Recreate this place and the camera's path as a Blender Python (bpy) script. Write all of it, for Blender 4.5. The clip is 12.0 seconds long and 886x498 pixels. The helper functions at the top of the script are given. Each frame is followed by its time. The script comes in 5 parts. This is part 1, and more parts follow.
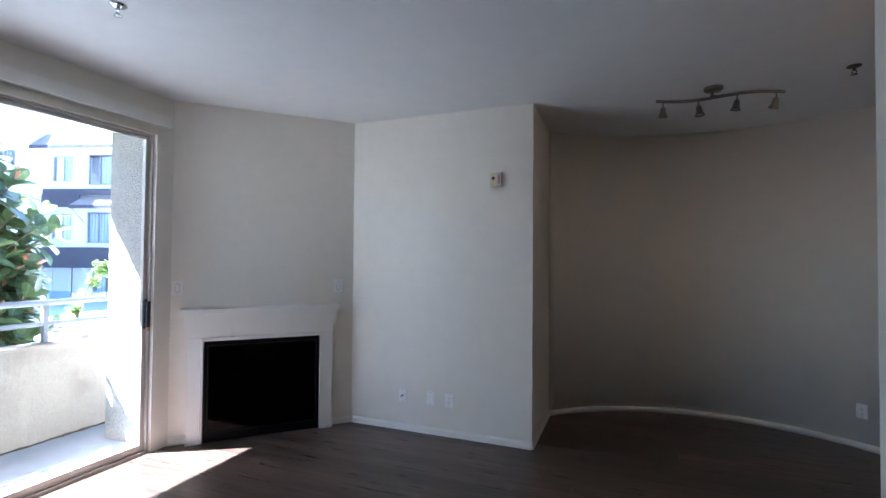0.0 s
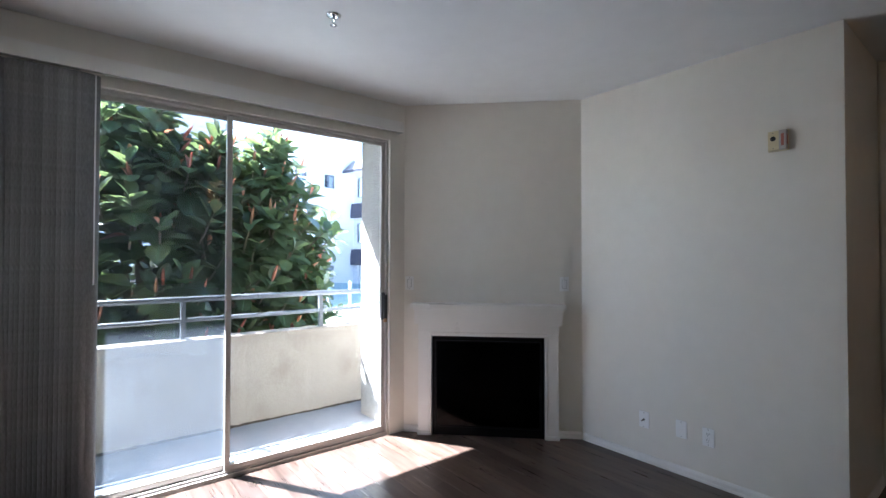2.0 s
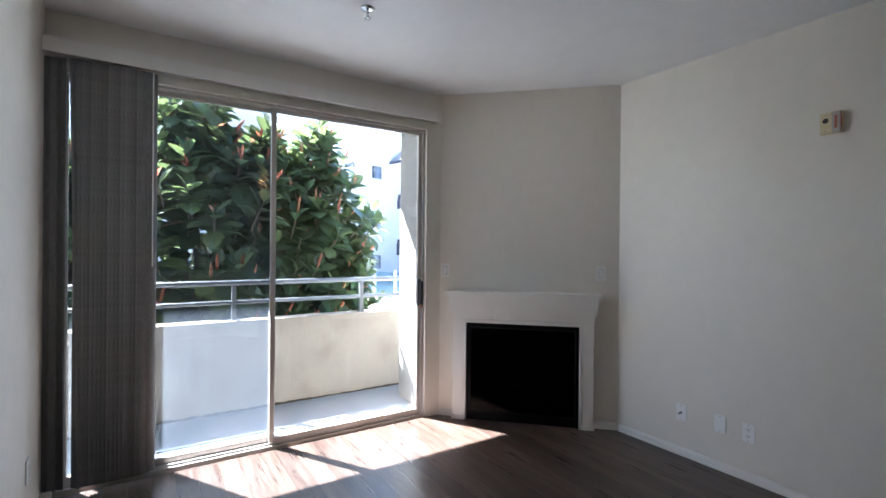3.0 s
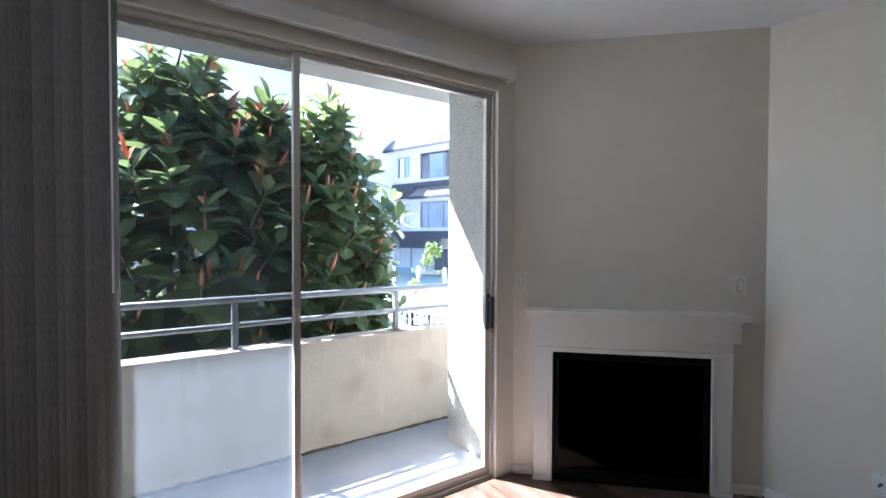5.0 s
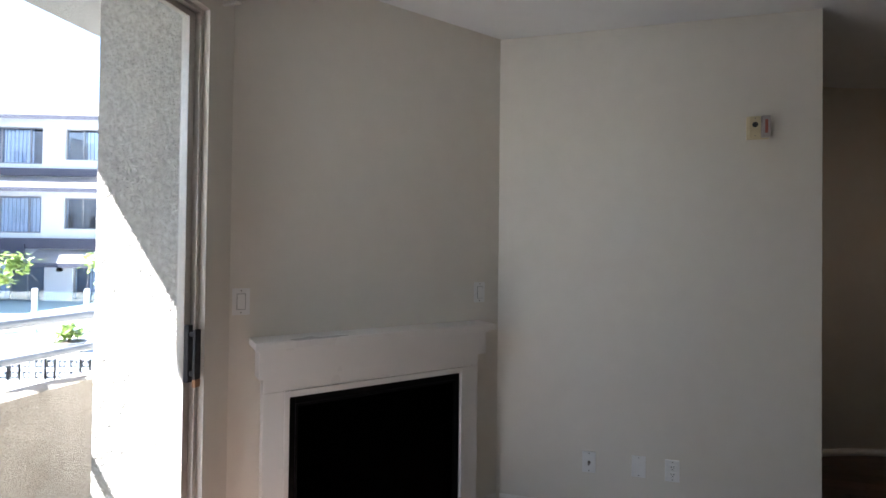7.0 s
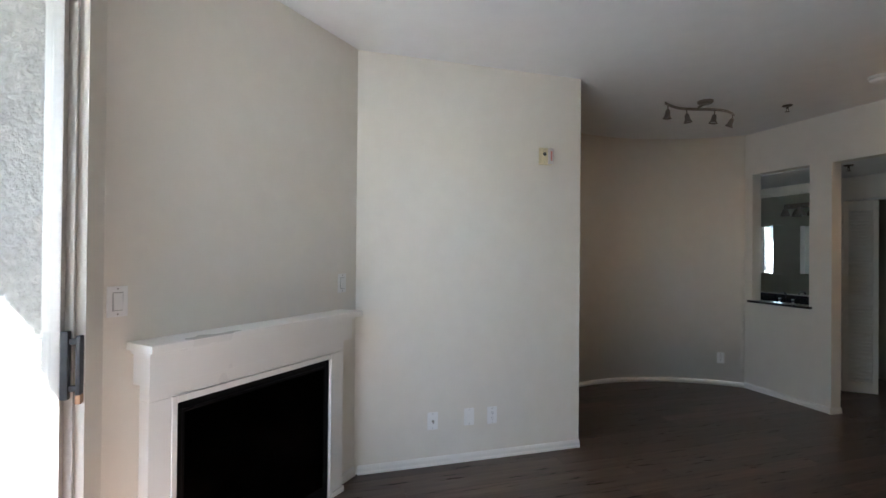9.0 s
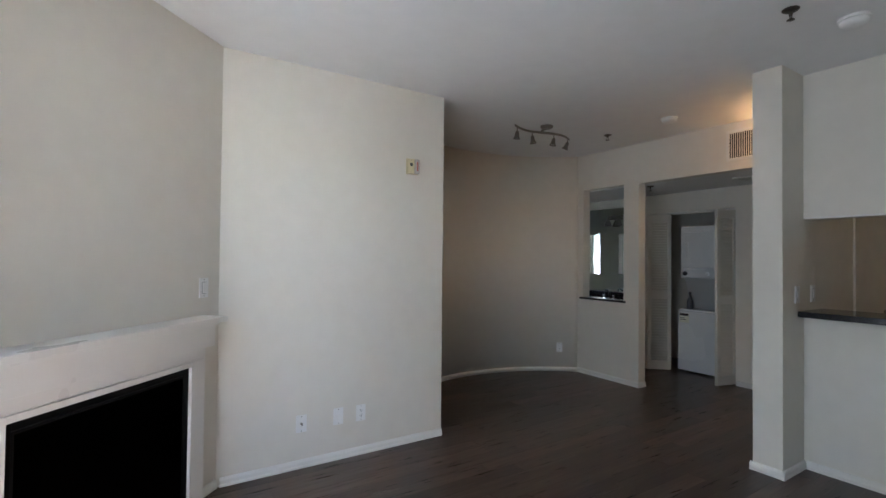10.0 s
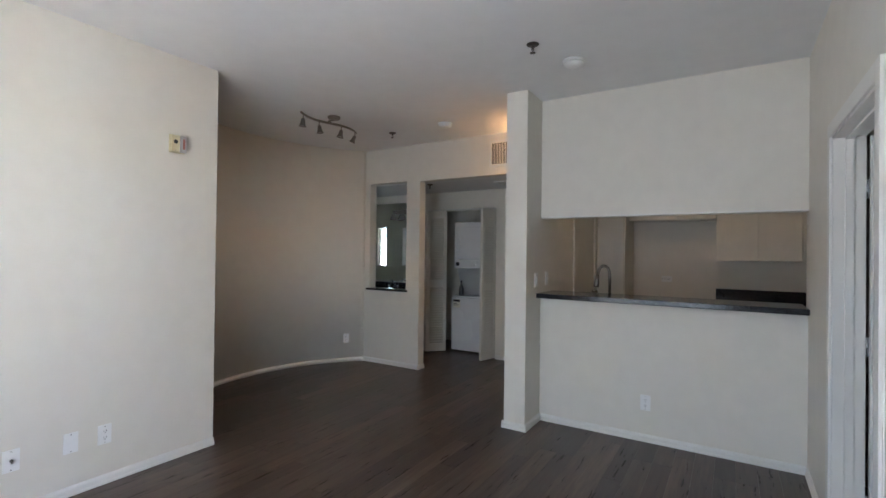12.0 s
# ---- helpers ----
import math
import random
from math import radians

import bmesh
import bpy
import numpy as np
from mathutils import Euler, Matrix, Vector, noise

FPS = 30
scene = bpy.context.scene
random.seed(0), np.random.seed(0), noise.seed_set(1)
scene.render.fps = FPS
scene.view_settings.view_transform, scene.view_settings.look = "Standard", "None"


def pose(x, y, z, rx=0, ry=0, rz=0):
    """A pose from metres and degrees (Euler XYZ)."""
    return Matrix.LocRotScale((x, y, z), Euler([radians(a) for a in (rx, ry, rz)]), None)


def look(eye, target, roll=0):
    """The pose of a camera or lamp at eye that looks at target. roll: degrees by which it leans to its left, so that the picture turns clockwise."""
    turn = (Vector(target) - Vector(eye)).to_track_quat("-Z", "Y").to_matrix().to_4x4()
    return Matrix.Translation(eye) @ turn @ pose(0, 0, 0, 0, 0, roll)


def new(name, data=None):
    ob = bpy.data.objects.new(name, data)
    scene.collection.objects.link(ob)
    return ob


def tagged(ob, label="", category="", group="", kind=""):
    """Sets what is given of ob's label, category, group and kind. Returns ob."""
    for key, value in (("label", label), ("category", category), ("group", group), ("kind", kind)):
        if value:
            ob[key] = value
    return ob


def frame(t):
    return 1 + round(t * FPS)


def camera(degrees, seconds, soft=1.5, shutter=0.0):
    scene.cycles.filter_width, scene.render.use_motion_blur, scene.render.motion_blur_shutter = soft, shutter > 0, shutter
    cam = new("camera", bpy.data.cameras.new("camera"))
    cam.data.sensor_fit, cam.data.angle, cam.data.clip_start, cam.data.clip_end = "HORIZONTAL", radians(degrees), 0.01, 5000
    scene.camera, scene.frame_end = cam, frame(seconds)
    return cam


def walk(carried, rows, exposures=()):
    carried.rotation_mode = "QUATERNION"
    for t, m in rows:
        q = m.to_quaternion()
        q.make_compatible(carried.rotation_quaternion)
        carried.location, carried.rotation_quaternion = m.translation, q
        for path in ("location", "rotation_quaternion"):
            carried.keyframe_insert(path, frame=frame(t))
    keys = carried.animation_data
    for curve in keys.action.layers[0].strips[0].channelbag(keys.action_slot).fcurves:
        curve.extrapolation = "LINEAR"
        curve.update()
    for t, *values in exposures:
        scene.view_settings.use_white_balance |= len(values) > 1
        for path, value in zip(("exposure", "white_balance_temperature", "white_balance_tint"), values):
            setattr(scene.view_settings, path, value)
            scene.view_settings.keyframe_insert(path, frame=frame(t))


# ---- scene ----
cam = camera(87.1, 12.0)
PATH = [
    (0, (0.156, 0.206, 1.484), (-0.569, 2.069, 1.53), 0.5),
    (0.5, (0.11, 0.384, 1.5), (-0.888, 2.117, 1.543), 1.0),
    (1, (-0.002, 0.513, 1.473), (-1.188, 2.122, 1.526), 1.1),
    (1.5, (-0.023, 0.611, 1.472), (-1.413, 2.048, 1.526), 0.3),
    (2, (0.085, 0.685, 1.459), (-1.481, 1.929, 1.493), 0.1),
    (2.5, (0.184, 0.705, 1.443), (-1.474, 1.823, 1.449), 0.2),
    (3, (0.183, 0.728, 1.434), (-1.498, 1.81, 1.428), 0.6),
    (5, (-0.984, 0.817, 1.511), (-2.637, 1.942, 1.466), 0.2),
    (5.5, (-1.28, 0.839, 1.491), (-2.752, 2.193, 1.438), 0.5),
    (6, (-1.504, 0.933, 1.416), (-2.726, 2.515, 1.351), 0.6),
    (6.5, (-1.69, 1.079, 1.44), (-2.594, 2.863, 1.413), 0.4),
    (7, (-1.835, 1.145, 1.454), (-2.309, 3.088, 1.478), 0.7),
    (7.5, (-1.994, 1.139, 1.486), (-2.072, 3.137, 1.518), 0.6),
    (9.5, (-2.567, 0.773, 1.428), (-1.766, 2.606, 1.437), 0.7),
    (10, (-2.577, 0.721, 1.436), (-1.492, 2.4, 1.471), 0.6),
    (10.5, (-2.575, 0.704, 1.439), (-1.272, 2.22, 1.483), 0.3),
    (11, (-2.561, 0.692, 1.428), (-1.077, 2.033, 1.468), 0.3),
    (11.5, (-2.554, 0.692, 1.414), (-0.934, 1.864, 1.442), 0.6),
    (12, (-2.542, 0.681, 1.424), (-0.845, 1.739, 1.439), 0.7),
]
EXPOSURES = [(0.0, 4.27, 5250, 14), (0.5, 4.14, 5300, 13), (1.5, 4.02, 5480, 13), (2.5, 3.95, 5620, 13), (3.0, 3.95, 5680, 13), (5.0, 3.7, 5680, 14), (6.0, 3.45, 5780, 17), (6.5, 3.44, 5850, 17), (7.0, 3.6, 6080, 15), (7.5, 4.48, 6180, 13), (9.5, 4.55, 5800, 12), (10.5, 4.75, 5850, 13), (11.5, 4.92, 5930, 14), (12.0, 5.06, 5930, 14)]
SKY_STRENGTH, SUN_STRENGTH, LAMP_GLOW, DOOR_SKY = 0.06, 5.0, 0.95, 0.80
walk(cam, [(t, look(eye, target, roll)) for t, eye, target, roll in PATH], EXPOSURES)

# ---- world, sun and lamps ----
SUN_EL, SUN_AZ = 49.6, (-0.855, -0.518)      # elevation in degrees; level direction towards the sun
world = bpy.data.worlds.new("sky")
scene.world = world
world.use_nodes = True
wn = world.node_tree
sky = wn.nodes.new("ShaderNodeTexSky")
sky.sky_type = "NISHITA"
sky.sun_disc = False
sky.sun_elevation = radians(SUN_EL)
sky.sun_rotation = math.atan2(SUN_AZ[0], SUN_AZ[1])
sky.air_density, sky.dust_density, sky.ozone_density = 1.0, 1.2, 1.0
background = wn.nodes["Background"]
wn.links.new(sky.outputs[0], background.inputs[0])
background.inputs[1].default_value = SKY_STRENGTH

sun = new("sun", bpy.data.lights.new("sun", "SUN"))
sun.data.energy, sun.data.angle, sun.data.color = SUN_STRENGTH, radians(0.55), (1.0, 0.975, 0.94)
toward = Vector((SUN_AZ[0] * math.cos(radians(SUN_EL)), SUN_AZ[1] * math.cos(radians(SUN_EL)), math.sin(radians(SUN_EL))))
sun.matrix_world = look(toward * 40, (0, 0, 0))

# the sky's light in the balcony door's opening
skylight = new("sky_light", bpy.data.lights.new("sky_light", "AREA"))
skylight.data.shape, skylight.data.size, skylight.data.size_y = "RECTANGLE", 2.3, 2.25
skylight.data.spread = radians(140)
skylight.data.energy, skylight.data.color = DOOR_SKY, (0.83, 0.94, 1.0)
skylight.matrix_world = look((-3.215, 1.52, 1.22), (0, 1.52, 1.22))

# ---- materials ----
def material(name):
    m = bpy.data.materials.new(name)
    m.use_nodes = True
    nt = m.node_tree
    return m, nt, nt.nodes["Principled BSDF"]


def coords(nt, scale=(1, 1, 1), kind="Object"):
    tc = nt.nodes.new("ShaderNodeTexCoord")
    mp = nt.nodes.new("ShaderNodeMapping")
    mp.inputs["Scale"].default_value = scale
    nt.links.new(tc.outputs[kind], mp.inputs[0])
    return mp.outputs[0]


def noise_tex(nt, vec, scale, detail=4, rough=0.55):
    n = nt.nodes.new("ShaderNodeTexNoise")
    n.inputs["Scale"].default_value, n.inputs["Detail"].default_value, n.inputs["Roughness"].default_value = scale, detail, rough
    nt.links.new(vec, n.inputs["Vector"])
    return n.outputs["Fac"]


def ramp(nt, fac, stops):
    r = nt.nodes.new("ShaderNodeValToRGB")
    els = r.color_ramp.elements
    while len(els) < len(stops):
        els.new(0.5)
    for e, (p, c) in zip(els, stops):
        e.position, e.color = p, (*c, 1)
    nt.links.new(fac, r.inputs[0])
    return r.outputs[0]


def bump(nt, bsdf, height, strength, distance):
    b = nt.nodes.new("ShaderNodeBump")
    b.inputs["Strength"].default_value, b.inputs["Distance"].default_value = strength, distance
    nt.links.new(height, b.inputs["Height"])
    nt.links.new(b.outputs[0], bsdf.inputs["Normal"])


def mixed(nt, a, b, fac, blend="MIX"):
    m = nt.nodes.new("ShaderNodeMix")
    m.data_type, m.blend_type = "RGBA", blend
    m.inputs[0].default_value = fac if isinstance(fac, float) else 0.5
    if not isinstance(fac, float):
        nt.links.new(fac, m.inputs[0])
    for value, socket in ((a, m.inputs[6]), (b, m.inputs[7])):
        if isinstance(value, tuple):
            socket.default_value = (*value, 1)
        else:
            nt.links.new(value, socket)
    return m.outputs[2]


def surface(name, c0, c1, rough, scale, bump_scale=0, bump_strength=0.2, bump_depth=0.002, metal=0.0, big=1.3, big_amount=0.25, rough_var=0.08):
    """A two-scale surface: fine grain between two colours, broad soft blotches, varied roughness and fine relief."""
    m, nt, b = material(name)
    v = coords(nt)
    fine = noise_tex(nt, v, scale, 6)
    col = ramp(nt, fine, [(0.3, c0), (0.7, c1)])
    broad = noise_tex(nt, v, big, 3)
    dark = tuple(x * 0.86 for x in c0)
    col = mixed(nt, col, dark, ramp(nt, broad, [(0.45, (0, 0, 0)), (0.8, (big_amount,) * 3)]))
    nt.links.new(col, b.inputs["Base Color"])
    nt.links.new(ramp(nt, broad, [(0.3, (rough - rough_var,) * 3), (0.7, (rough + rough_var,) * 3)]), b.inputs["Roughness"])
    b.inputs["Metallic"].default_value = metal
    if bump_scale:
        bump(nt, b, noise_tex(nt, v, bump_scale, 5), bump_strength, bump_depth)
    return m


def stucco_weathered():
    """Beige stucco with drips and stains running down and a coarse sand grain."""
    m, nt, b = material("stucco_worn")
    v = coords(nt)
    sand = noise_tex(nt, v, 95, 6, 0.7)
    col = ramp(nt, sand, [(0.32, (0.31, 0.262, 0.212)), (0.48, (0.46, 0.40, 0.33)), (0.68, (0.56, 0.50, 0.425))])
    blot = noise_tex(nt, v, 3.2, 5, 0.6)
    col = mixed(nt, col, (0.29, 0.235, 0.175), ramp(nt, blot, [(0.48, (0, 0, 0)), (0.72, (0.55, 0.55, 0.55))]))
    drip = noise_tex(nt, coords(nt, (9, 9, 0.8)), 1.6, 5, 0.6)
    col = mixed(nt, col, (0.56, 0.50, 0.43), ramp(nt, drip, [(0.52, (0, 0, 0)), (0.75, (0.45, 0.45, 0.45))]))
    nt.links.new(col, b.inputs["Base Color"])
    b.inputs["Roughness"].default_value = 0.9
    bump(nt, b, sand, 1.0, 0.016)
    return m


PAINT = surface("wall_paint", (0.742, 0.703, 0.628), (0.772, 0.733, 0.658), 0.55, 9, 160, 0.12, 0.0015, big=0.7, big_amount=0.2)
CEIL = surface("ceiling_paint", (0.78, 0.775, 0.765), (0.81, 0.805, 0.795), 0.7, 7, 130, 0.2, 0.002, big=0.6, big_amount=0.15)
TRIM = surface("trim_gloss_white", (0.765, 0.745, 0.705), (0.79, 0.77, 0.73), 0.34, 5, 60, 0.05, 0.001, big_amount=0.1)
DOOR_CREAM = surface("door_cream", (0.69, 0.665, 0.60), (0.73, 0.705, 0.64), 0.42, 6, 60, 0.05, 0.001, big_amount=0.12)
CREAM = surface("cabinet_cream", (0.655, 0.61, 0.51), (0.695, 0.65, 0.55), 0.4, 6, 70, 0.05, 0.001, big_amount=0.15)
APPLIANCE = surface("appliance_enamel", (0.78, 0.79, 0.80), (0.81, 0.82, 0.83), 0.25, 4, 0, big_amount=0.06)
PLATE = surface("white_plastic", (0.82, 0.815, 0.80), (0.85, 0.845, 0.83), 0.35, 30, 0, big_amount=0.08)
BEIGE = surface("aged_beige_plastic", (0.66, 0.57, 0.36), (0.70, 0.61, 0.40), 0.45, 30, 0, big_amount=0.2)
BLACK = surface("black_metal", (0.003, 0.003, 0.003), (0.006, 0.006, 0.006), 0.42, 40, 90, 0.1, 0.001)
DARK_PLASTIC = surface("dark_plastic", (0.02, 0.02, 0.022), (0.035, 0.035, 0.04), 0.4, 40, 0)
NICKEL = surface("brushed_nickel", (0.26, 0.235, 0.205), (0.33, 0.30, 0.27), 0.32, 60, 0, metal=1.0)
DARK_NICKEL = surface("dark_brushed_nickel", (0.16, 0.145, 0.125), (0.22, 0.20, 0.18), 0.3, 60, 0, metal=1.0)
ALU = surface("door_aluminium", (0.50, 0.47, 0.43), (0.56, 0.53, 0.49), 0.42, 50, 0, metal=0.35, big_amount=0.15)
RAIL = surface("painted_rail_grey", (0.15, 0.16, 0.18), (0.19, 0.20, 0.22), 0.38, 40, 90, 0.1, 0.001, big_amount=0.25)
STUCCO = surface("stucco", (0.28, 0.265, 0.24), (0.46, 0.44, 0.405), 0.85, 42, 55, 1.0, 0.02, big=1.6, big_amount=0.5)
STUCCO_SOFT = stucco_weathered()
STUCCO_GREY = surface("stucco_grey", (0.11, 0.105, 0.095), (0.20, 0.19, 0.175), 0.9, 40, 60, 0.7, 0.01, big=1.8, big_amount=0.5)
CONCRETE = surface("deck_coating_grey", (0.25, 0.285, 0.335), (0.31, 0.345, 0.395), 0.5, 14, 70, 0.25, 0.003, big=1.5, big_amount=0.6)
PAVING = surface("pale_paving", (0.56, 0.54, 0.50), (0.66, 0.64, 0.60), 0.8, 3, 20, 0.2, 0.004, big=0.25, big_amount=0.4)
# white render greyed and blued: the facade's sky-lit shade is in the colour
FACADE = surface("shade_tinted_render", (0.47, 0.505, 0.55), (0.53, 0.565, 0.61), 0.8, 5, 30, 0.2, 0.004, big=0.3, big_amount=0.2)
AWNING = surface("awning_canvas_grey", (0.33, 0.33, 0.35), (0.38, 0.38, 0.40), 0.8, 20, 0, big_amount=0.2)
# dark canvas of awning sides; also colours the shade bands between storeys
AWNING_SIDE_AND_SHADE = surface("awning_dark_and_shade", (0.03, 0.035, 0.06), (0.05, 0.055, 0.085), 0.8, 20, 0, big_amount=0.2)
TERRACOTTA = surface("terracotta", (0.46, 0.26, 0.19), (0.54, 0.33, 0.25), 0.8, 20, 60, 0.2, 0.002)
BARK = surface("bark", (0.10, 0.075, 0.05), (0.17, 0.13, 0.09), 0.9, 30, 50, 0.6, 0.01)
SOIL = surface("soil", (0.05, 0.04, 0.03), (0.09, 0.07, 0.05), 0.95, 20, 40, 0.6, 0.02)
BULB = surface("lamp_glass_white", (0.75, 0.74, 0.70), (0.8, 0.79, 0.75), 0.2, 10, 0)
# dark colour that stands in for the dimness of the far rooms
ROOM_SHADE = surface("room_shade_paint", (0.05, 0.055, 0.06), (0.08, 0.085, 0.09), 0.8, 3, 0)
CURTAIN = surface("pale_curtain", (0.70, 0.70, 0.70), (0.78, 0.78, 0.78), 0.9, 12, 0)


def granite():
    m, nt, b = material("black_granite")
    v = coords(nt)
    speck = noise_tex(nt, v, 220, 2, 0.7)
    cloud = noise_tex(nt, v, 30, 4)
    col = ramp(nt, speck, [(0.48, (0.012, 0.012, 0.014)), (0.62, (0.03, 0.03, 0.034)), (0.74, (0.11, 0.10, 0.095))])
    col = mixed(nt, col, (0.035, 0.032, 0.03), ramp(nt, cloud, [(0.5, (0, 0, 0)), (0.7, (0.5, 0.5, 0.5))]))
    nt.links.new(col, b.inputs["Base Color"])
    b.inputs["Roughness"].default_value = 0.16
    return m


def plank_wood():
    m, nt, b = material("dark_plank")
    info = nt.nodes.new("ShaderNodeObjectInfo")
    tc = nt.nodes.new("ShaderNodeTexCoord")
    shift = nt.nodes.new("ShaderNodeVectorMath")
    shift.operation = "ADD"
    mul = nt.nodes.new("ShaderNodeMath")
    mul.operation = "MULTIPLY"
    mul.inputs[1].default_value = 37.0
    nt.links.new(info.outputs["Random"], mul.inputs[0])
    nt.links.new(tc.outputs["Object"], shift.inputs[0])
    nt.links.new(mul.outputs[0], shift.inputs[1])
    mp = nt.nodes.new("ShaderNodeMapping")
    mp.inputs["Scale"].default_value = (0.6, 7.5, 1.0)
    nt.links.new(shift.outputs[0], mp.inputs[0])
    grain = noise_tex(nt, mp.outputs[0], 5.5, 9, 0.66)
    streak = noise_tex(nt, mp.outputs[0], 1.6, 4, 0.6)
    col = ramp(nt, grain, [(0.25, (0.030, 0.0195, 0.0145)), (0.5, (0.067, 0.0445, 0.033)), (0.78, (0.128, 0.091, 0.070))])
    col = mixed(nt, col, (0.135, 0.105, 0.087), ramp(nt, streak, [(0.48, (0, 0, 0)), (0.72, (0.6, 0.6, 0.6))]))
    tone = ramp(nt, info.outputs["Random"], [(0.0, (0.58, 0.55, 0.54)), (0.5, (0.92, 0.88, 0.86)), (1.0, (1.32, 1.24, 1.20))])
    col = mixed(nt, col, tone, 1.0, "MULTIPLY")
    nt.links.new(col, b.inputs["Base Color"])
    nt.links.new(ramp(nt, grain, [(0.3, (0.25, 0.25, 0.25)), (0.7, (0.38, 0.38, 0.38))]), b.inputs["Roughness"])
    bump(nt, b, grain, 0.12, 0.001)
    return m


def pane_glass(name, tint=(0.96, 0.98, 0.97), gloss=1.0, base=0.04, dust=0.0):
    m, nt, b = material(name)
    nt.nodes.remove(b)
    clear, shine = nt.nodes.new("ShaderNodeBsdfTransparent"), nt.nodes.new("ShaderNodeBsdfGlossy")
    mix = nt.nodes.new("ShaderNodeMixShader")
    facing = nt.nodes.new("ShaderNodeLayerWeight")
    facing.inputs[0].default_value = 0.5
    power = nt.nodes.new("ShaderNodeMath")
    power.operation = "POWER"
    power.inputs[1].default_value = 5.0
    fres = nt.nodes.new("ShaderNodeMath")
    fres.operation = "MULTIPLY_ADD"
    fres.inputs[1].default_value, fres.inputs[2].default_value = 1.0 - base, base
    nt.links.new(facing.outputs["Facing"], power.inputs[0])
    nt.links.new(power.outputs[0], fres.inputs[0])
    clear.inputs[0].default_value = (*tint, 1)
    shine.inputs["Color"].default_value = (gloss, gloss, gloss, 1)
    shine.inputs["Roughness"].default_value = 0.015
    nt.links.new(fres.outputs[0], mix.inputs[0])
    nt.links.new(clear.outputs[0], mix.inputs[1])
    nt.links.new(shine.outputs[0], mix.inputs[2])
    out = mix.outputs[0]
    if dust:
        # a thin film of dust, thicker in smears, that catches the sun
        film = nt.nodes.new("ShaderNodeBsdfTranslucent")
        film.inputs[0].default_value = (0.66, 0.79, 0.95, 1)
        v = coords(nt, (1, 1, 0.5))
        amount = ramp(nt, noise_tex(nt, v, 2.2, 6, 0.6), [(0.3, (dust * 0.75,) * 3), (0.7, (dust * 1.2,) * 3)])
        # thinner above 1 m: the sunlit haze's upper edge is painted in
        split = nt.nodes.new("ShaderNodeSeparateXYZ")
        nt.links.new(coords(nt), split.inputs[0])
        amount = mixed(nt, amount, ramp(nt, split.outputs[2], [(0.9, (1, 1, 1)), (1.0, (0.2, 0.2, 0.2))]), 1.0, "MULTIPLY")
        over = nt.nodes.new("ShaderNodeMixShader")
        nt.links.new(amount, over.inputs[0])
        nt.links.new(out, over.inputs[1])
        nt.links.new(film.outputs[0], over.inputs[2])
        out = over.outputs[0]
    nt.links.new(out, nt.nodes["Material Output"].inputs[0])
    return m


def mirror_mat():
    m, nt, b = material("mirror_silver")
    b.inputs["Base Color"].default_value = (0.80, 0.84, 0.80, 1)
    b.inputs["Metallic"].default_value, b.inputs["Roughness"].default_value = 1.0, 0.02
    return m


def fabric_vane():
    m, nt, b = material("vane_fabric")
    v = coords(nt, (1, 1, 0.3))
    weave = noise_tex(nt, v, 140, 4)
    info = nt.nodes.new("ShaderNodeObjectInfo")
    col = ramp(nt, weave, [(0.3, (0.212, 0.208, 0.206)), (0.7, (0.30, 0.295, 0.292))])
    col = mixed(nt, col, ramp(nt, info.outputs["Random"], [(0, (0.80, 0.80, 0.80)), (1, (1.12, 1.12, 1.12))]), 1.0, "MULTIPLY")
    nt.links.new(col, b.inputs["Base Color"])
    b.inputs["Roughness"].default_value = 0.8
    bump(nt, b, weave, 0.2, 0.001)
    return m


def leaf_mat(name, lo, mid, hi, rough=0.32):
    m, nt, b = material(name)
    geo = nt.nodes.new("ShaderNodeNewGeometry")
    info = nt.nodes.new("ShaderNodeObjectInfo")
    add = nt.nodes.new("ShaderNodeMath")
    add.operation = "ADD"
    frac = nt.nodes.new("ShaderNodeMath")
    frac.operation = "FRACT"
    nt.links.new(geo.outputs["Random Per Island"], add.inputs[0])
    nt.links.new(info.outputs["Random"], add.inputs[1])
    nt.links.new(add.outputs[0], frac.inputs[0])
    v = coords(nt)
    fine = noise_tex(nt, v, 16, 4)
    col = ramp(nt, frac.outputs[0], [(0.0, lo), (0.55, mid), (1.0, hi)])
    col = mixed(nt, col, tuple(0.6 * x for x in lo), ramp(nt, fine, [(0.45, (0, 0, 0)), (0.75, (0.5, 0.5, 0.5))]))
    rib = nt.nodes.new("ShaderNodeAttribute")
    rib.attribute_name = "rib"
    col = mixed(nt, col, tuple(min(0.5, 3.2 * x + 0.03) for x in mid), ramp(nt, rib.outputs["Fac"], [(0.84, (0, 0, 0)), (0.97, (0.8, 0.8, 0.8))]))
    nt.links.new(col, b.inputs["Base Color"])
    b.inputs["Roughness"].default_value = rough
    bump(nt, b, fine, 0.15, 0.004)
    thin = nt.nodes.new("ShaderNodeBsdfTranslucent")
    nt.links.new(mixed(nt, col, (0.28, 0.34, 0.10) if hi[1] > hi[0] else (0.6, 0.18, 0.09), 0.5), thin.inputs[0])
    both = nt.nodes.new("ShaderNodeMixShader")
    both.inputs[0].default_value = 0.42
    nt.links.new(b.outputs[0], both.inputs[1])
    nt.links.new(thin.outputs[0], both.inputs[2])
    nt.links.new(both.outputs[0], nt.nodes["Material Output"].inputs[0])
    return m


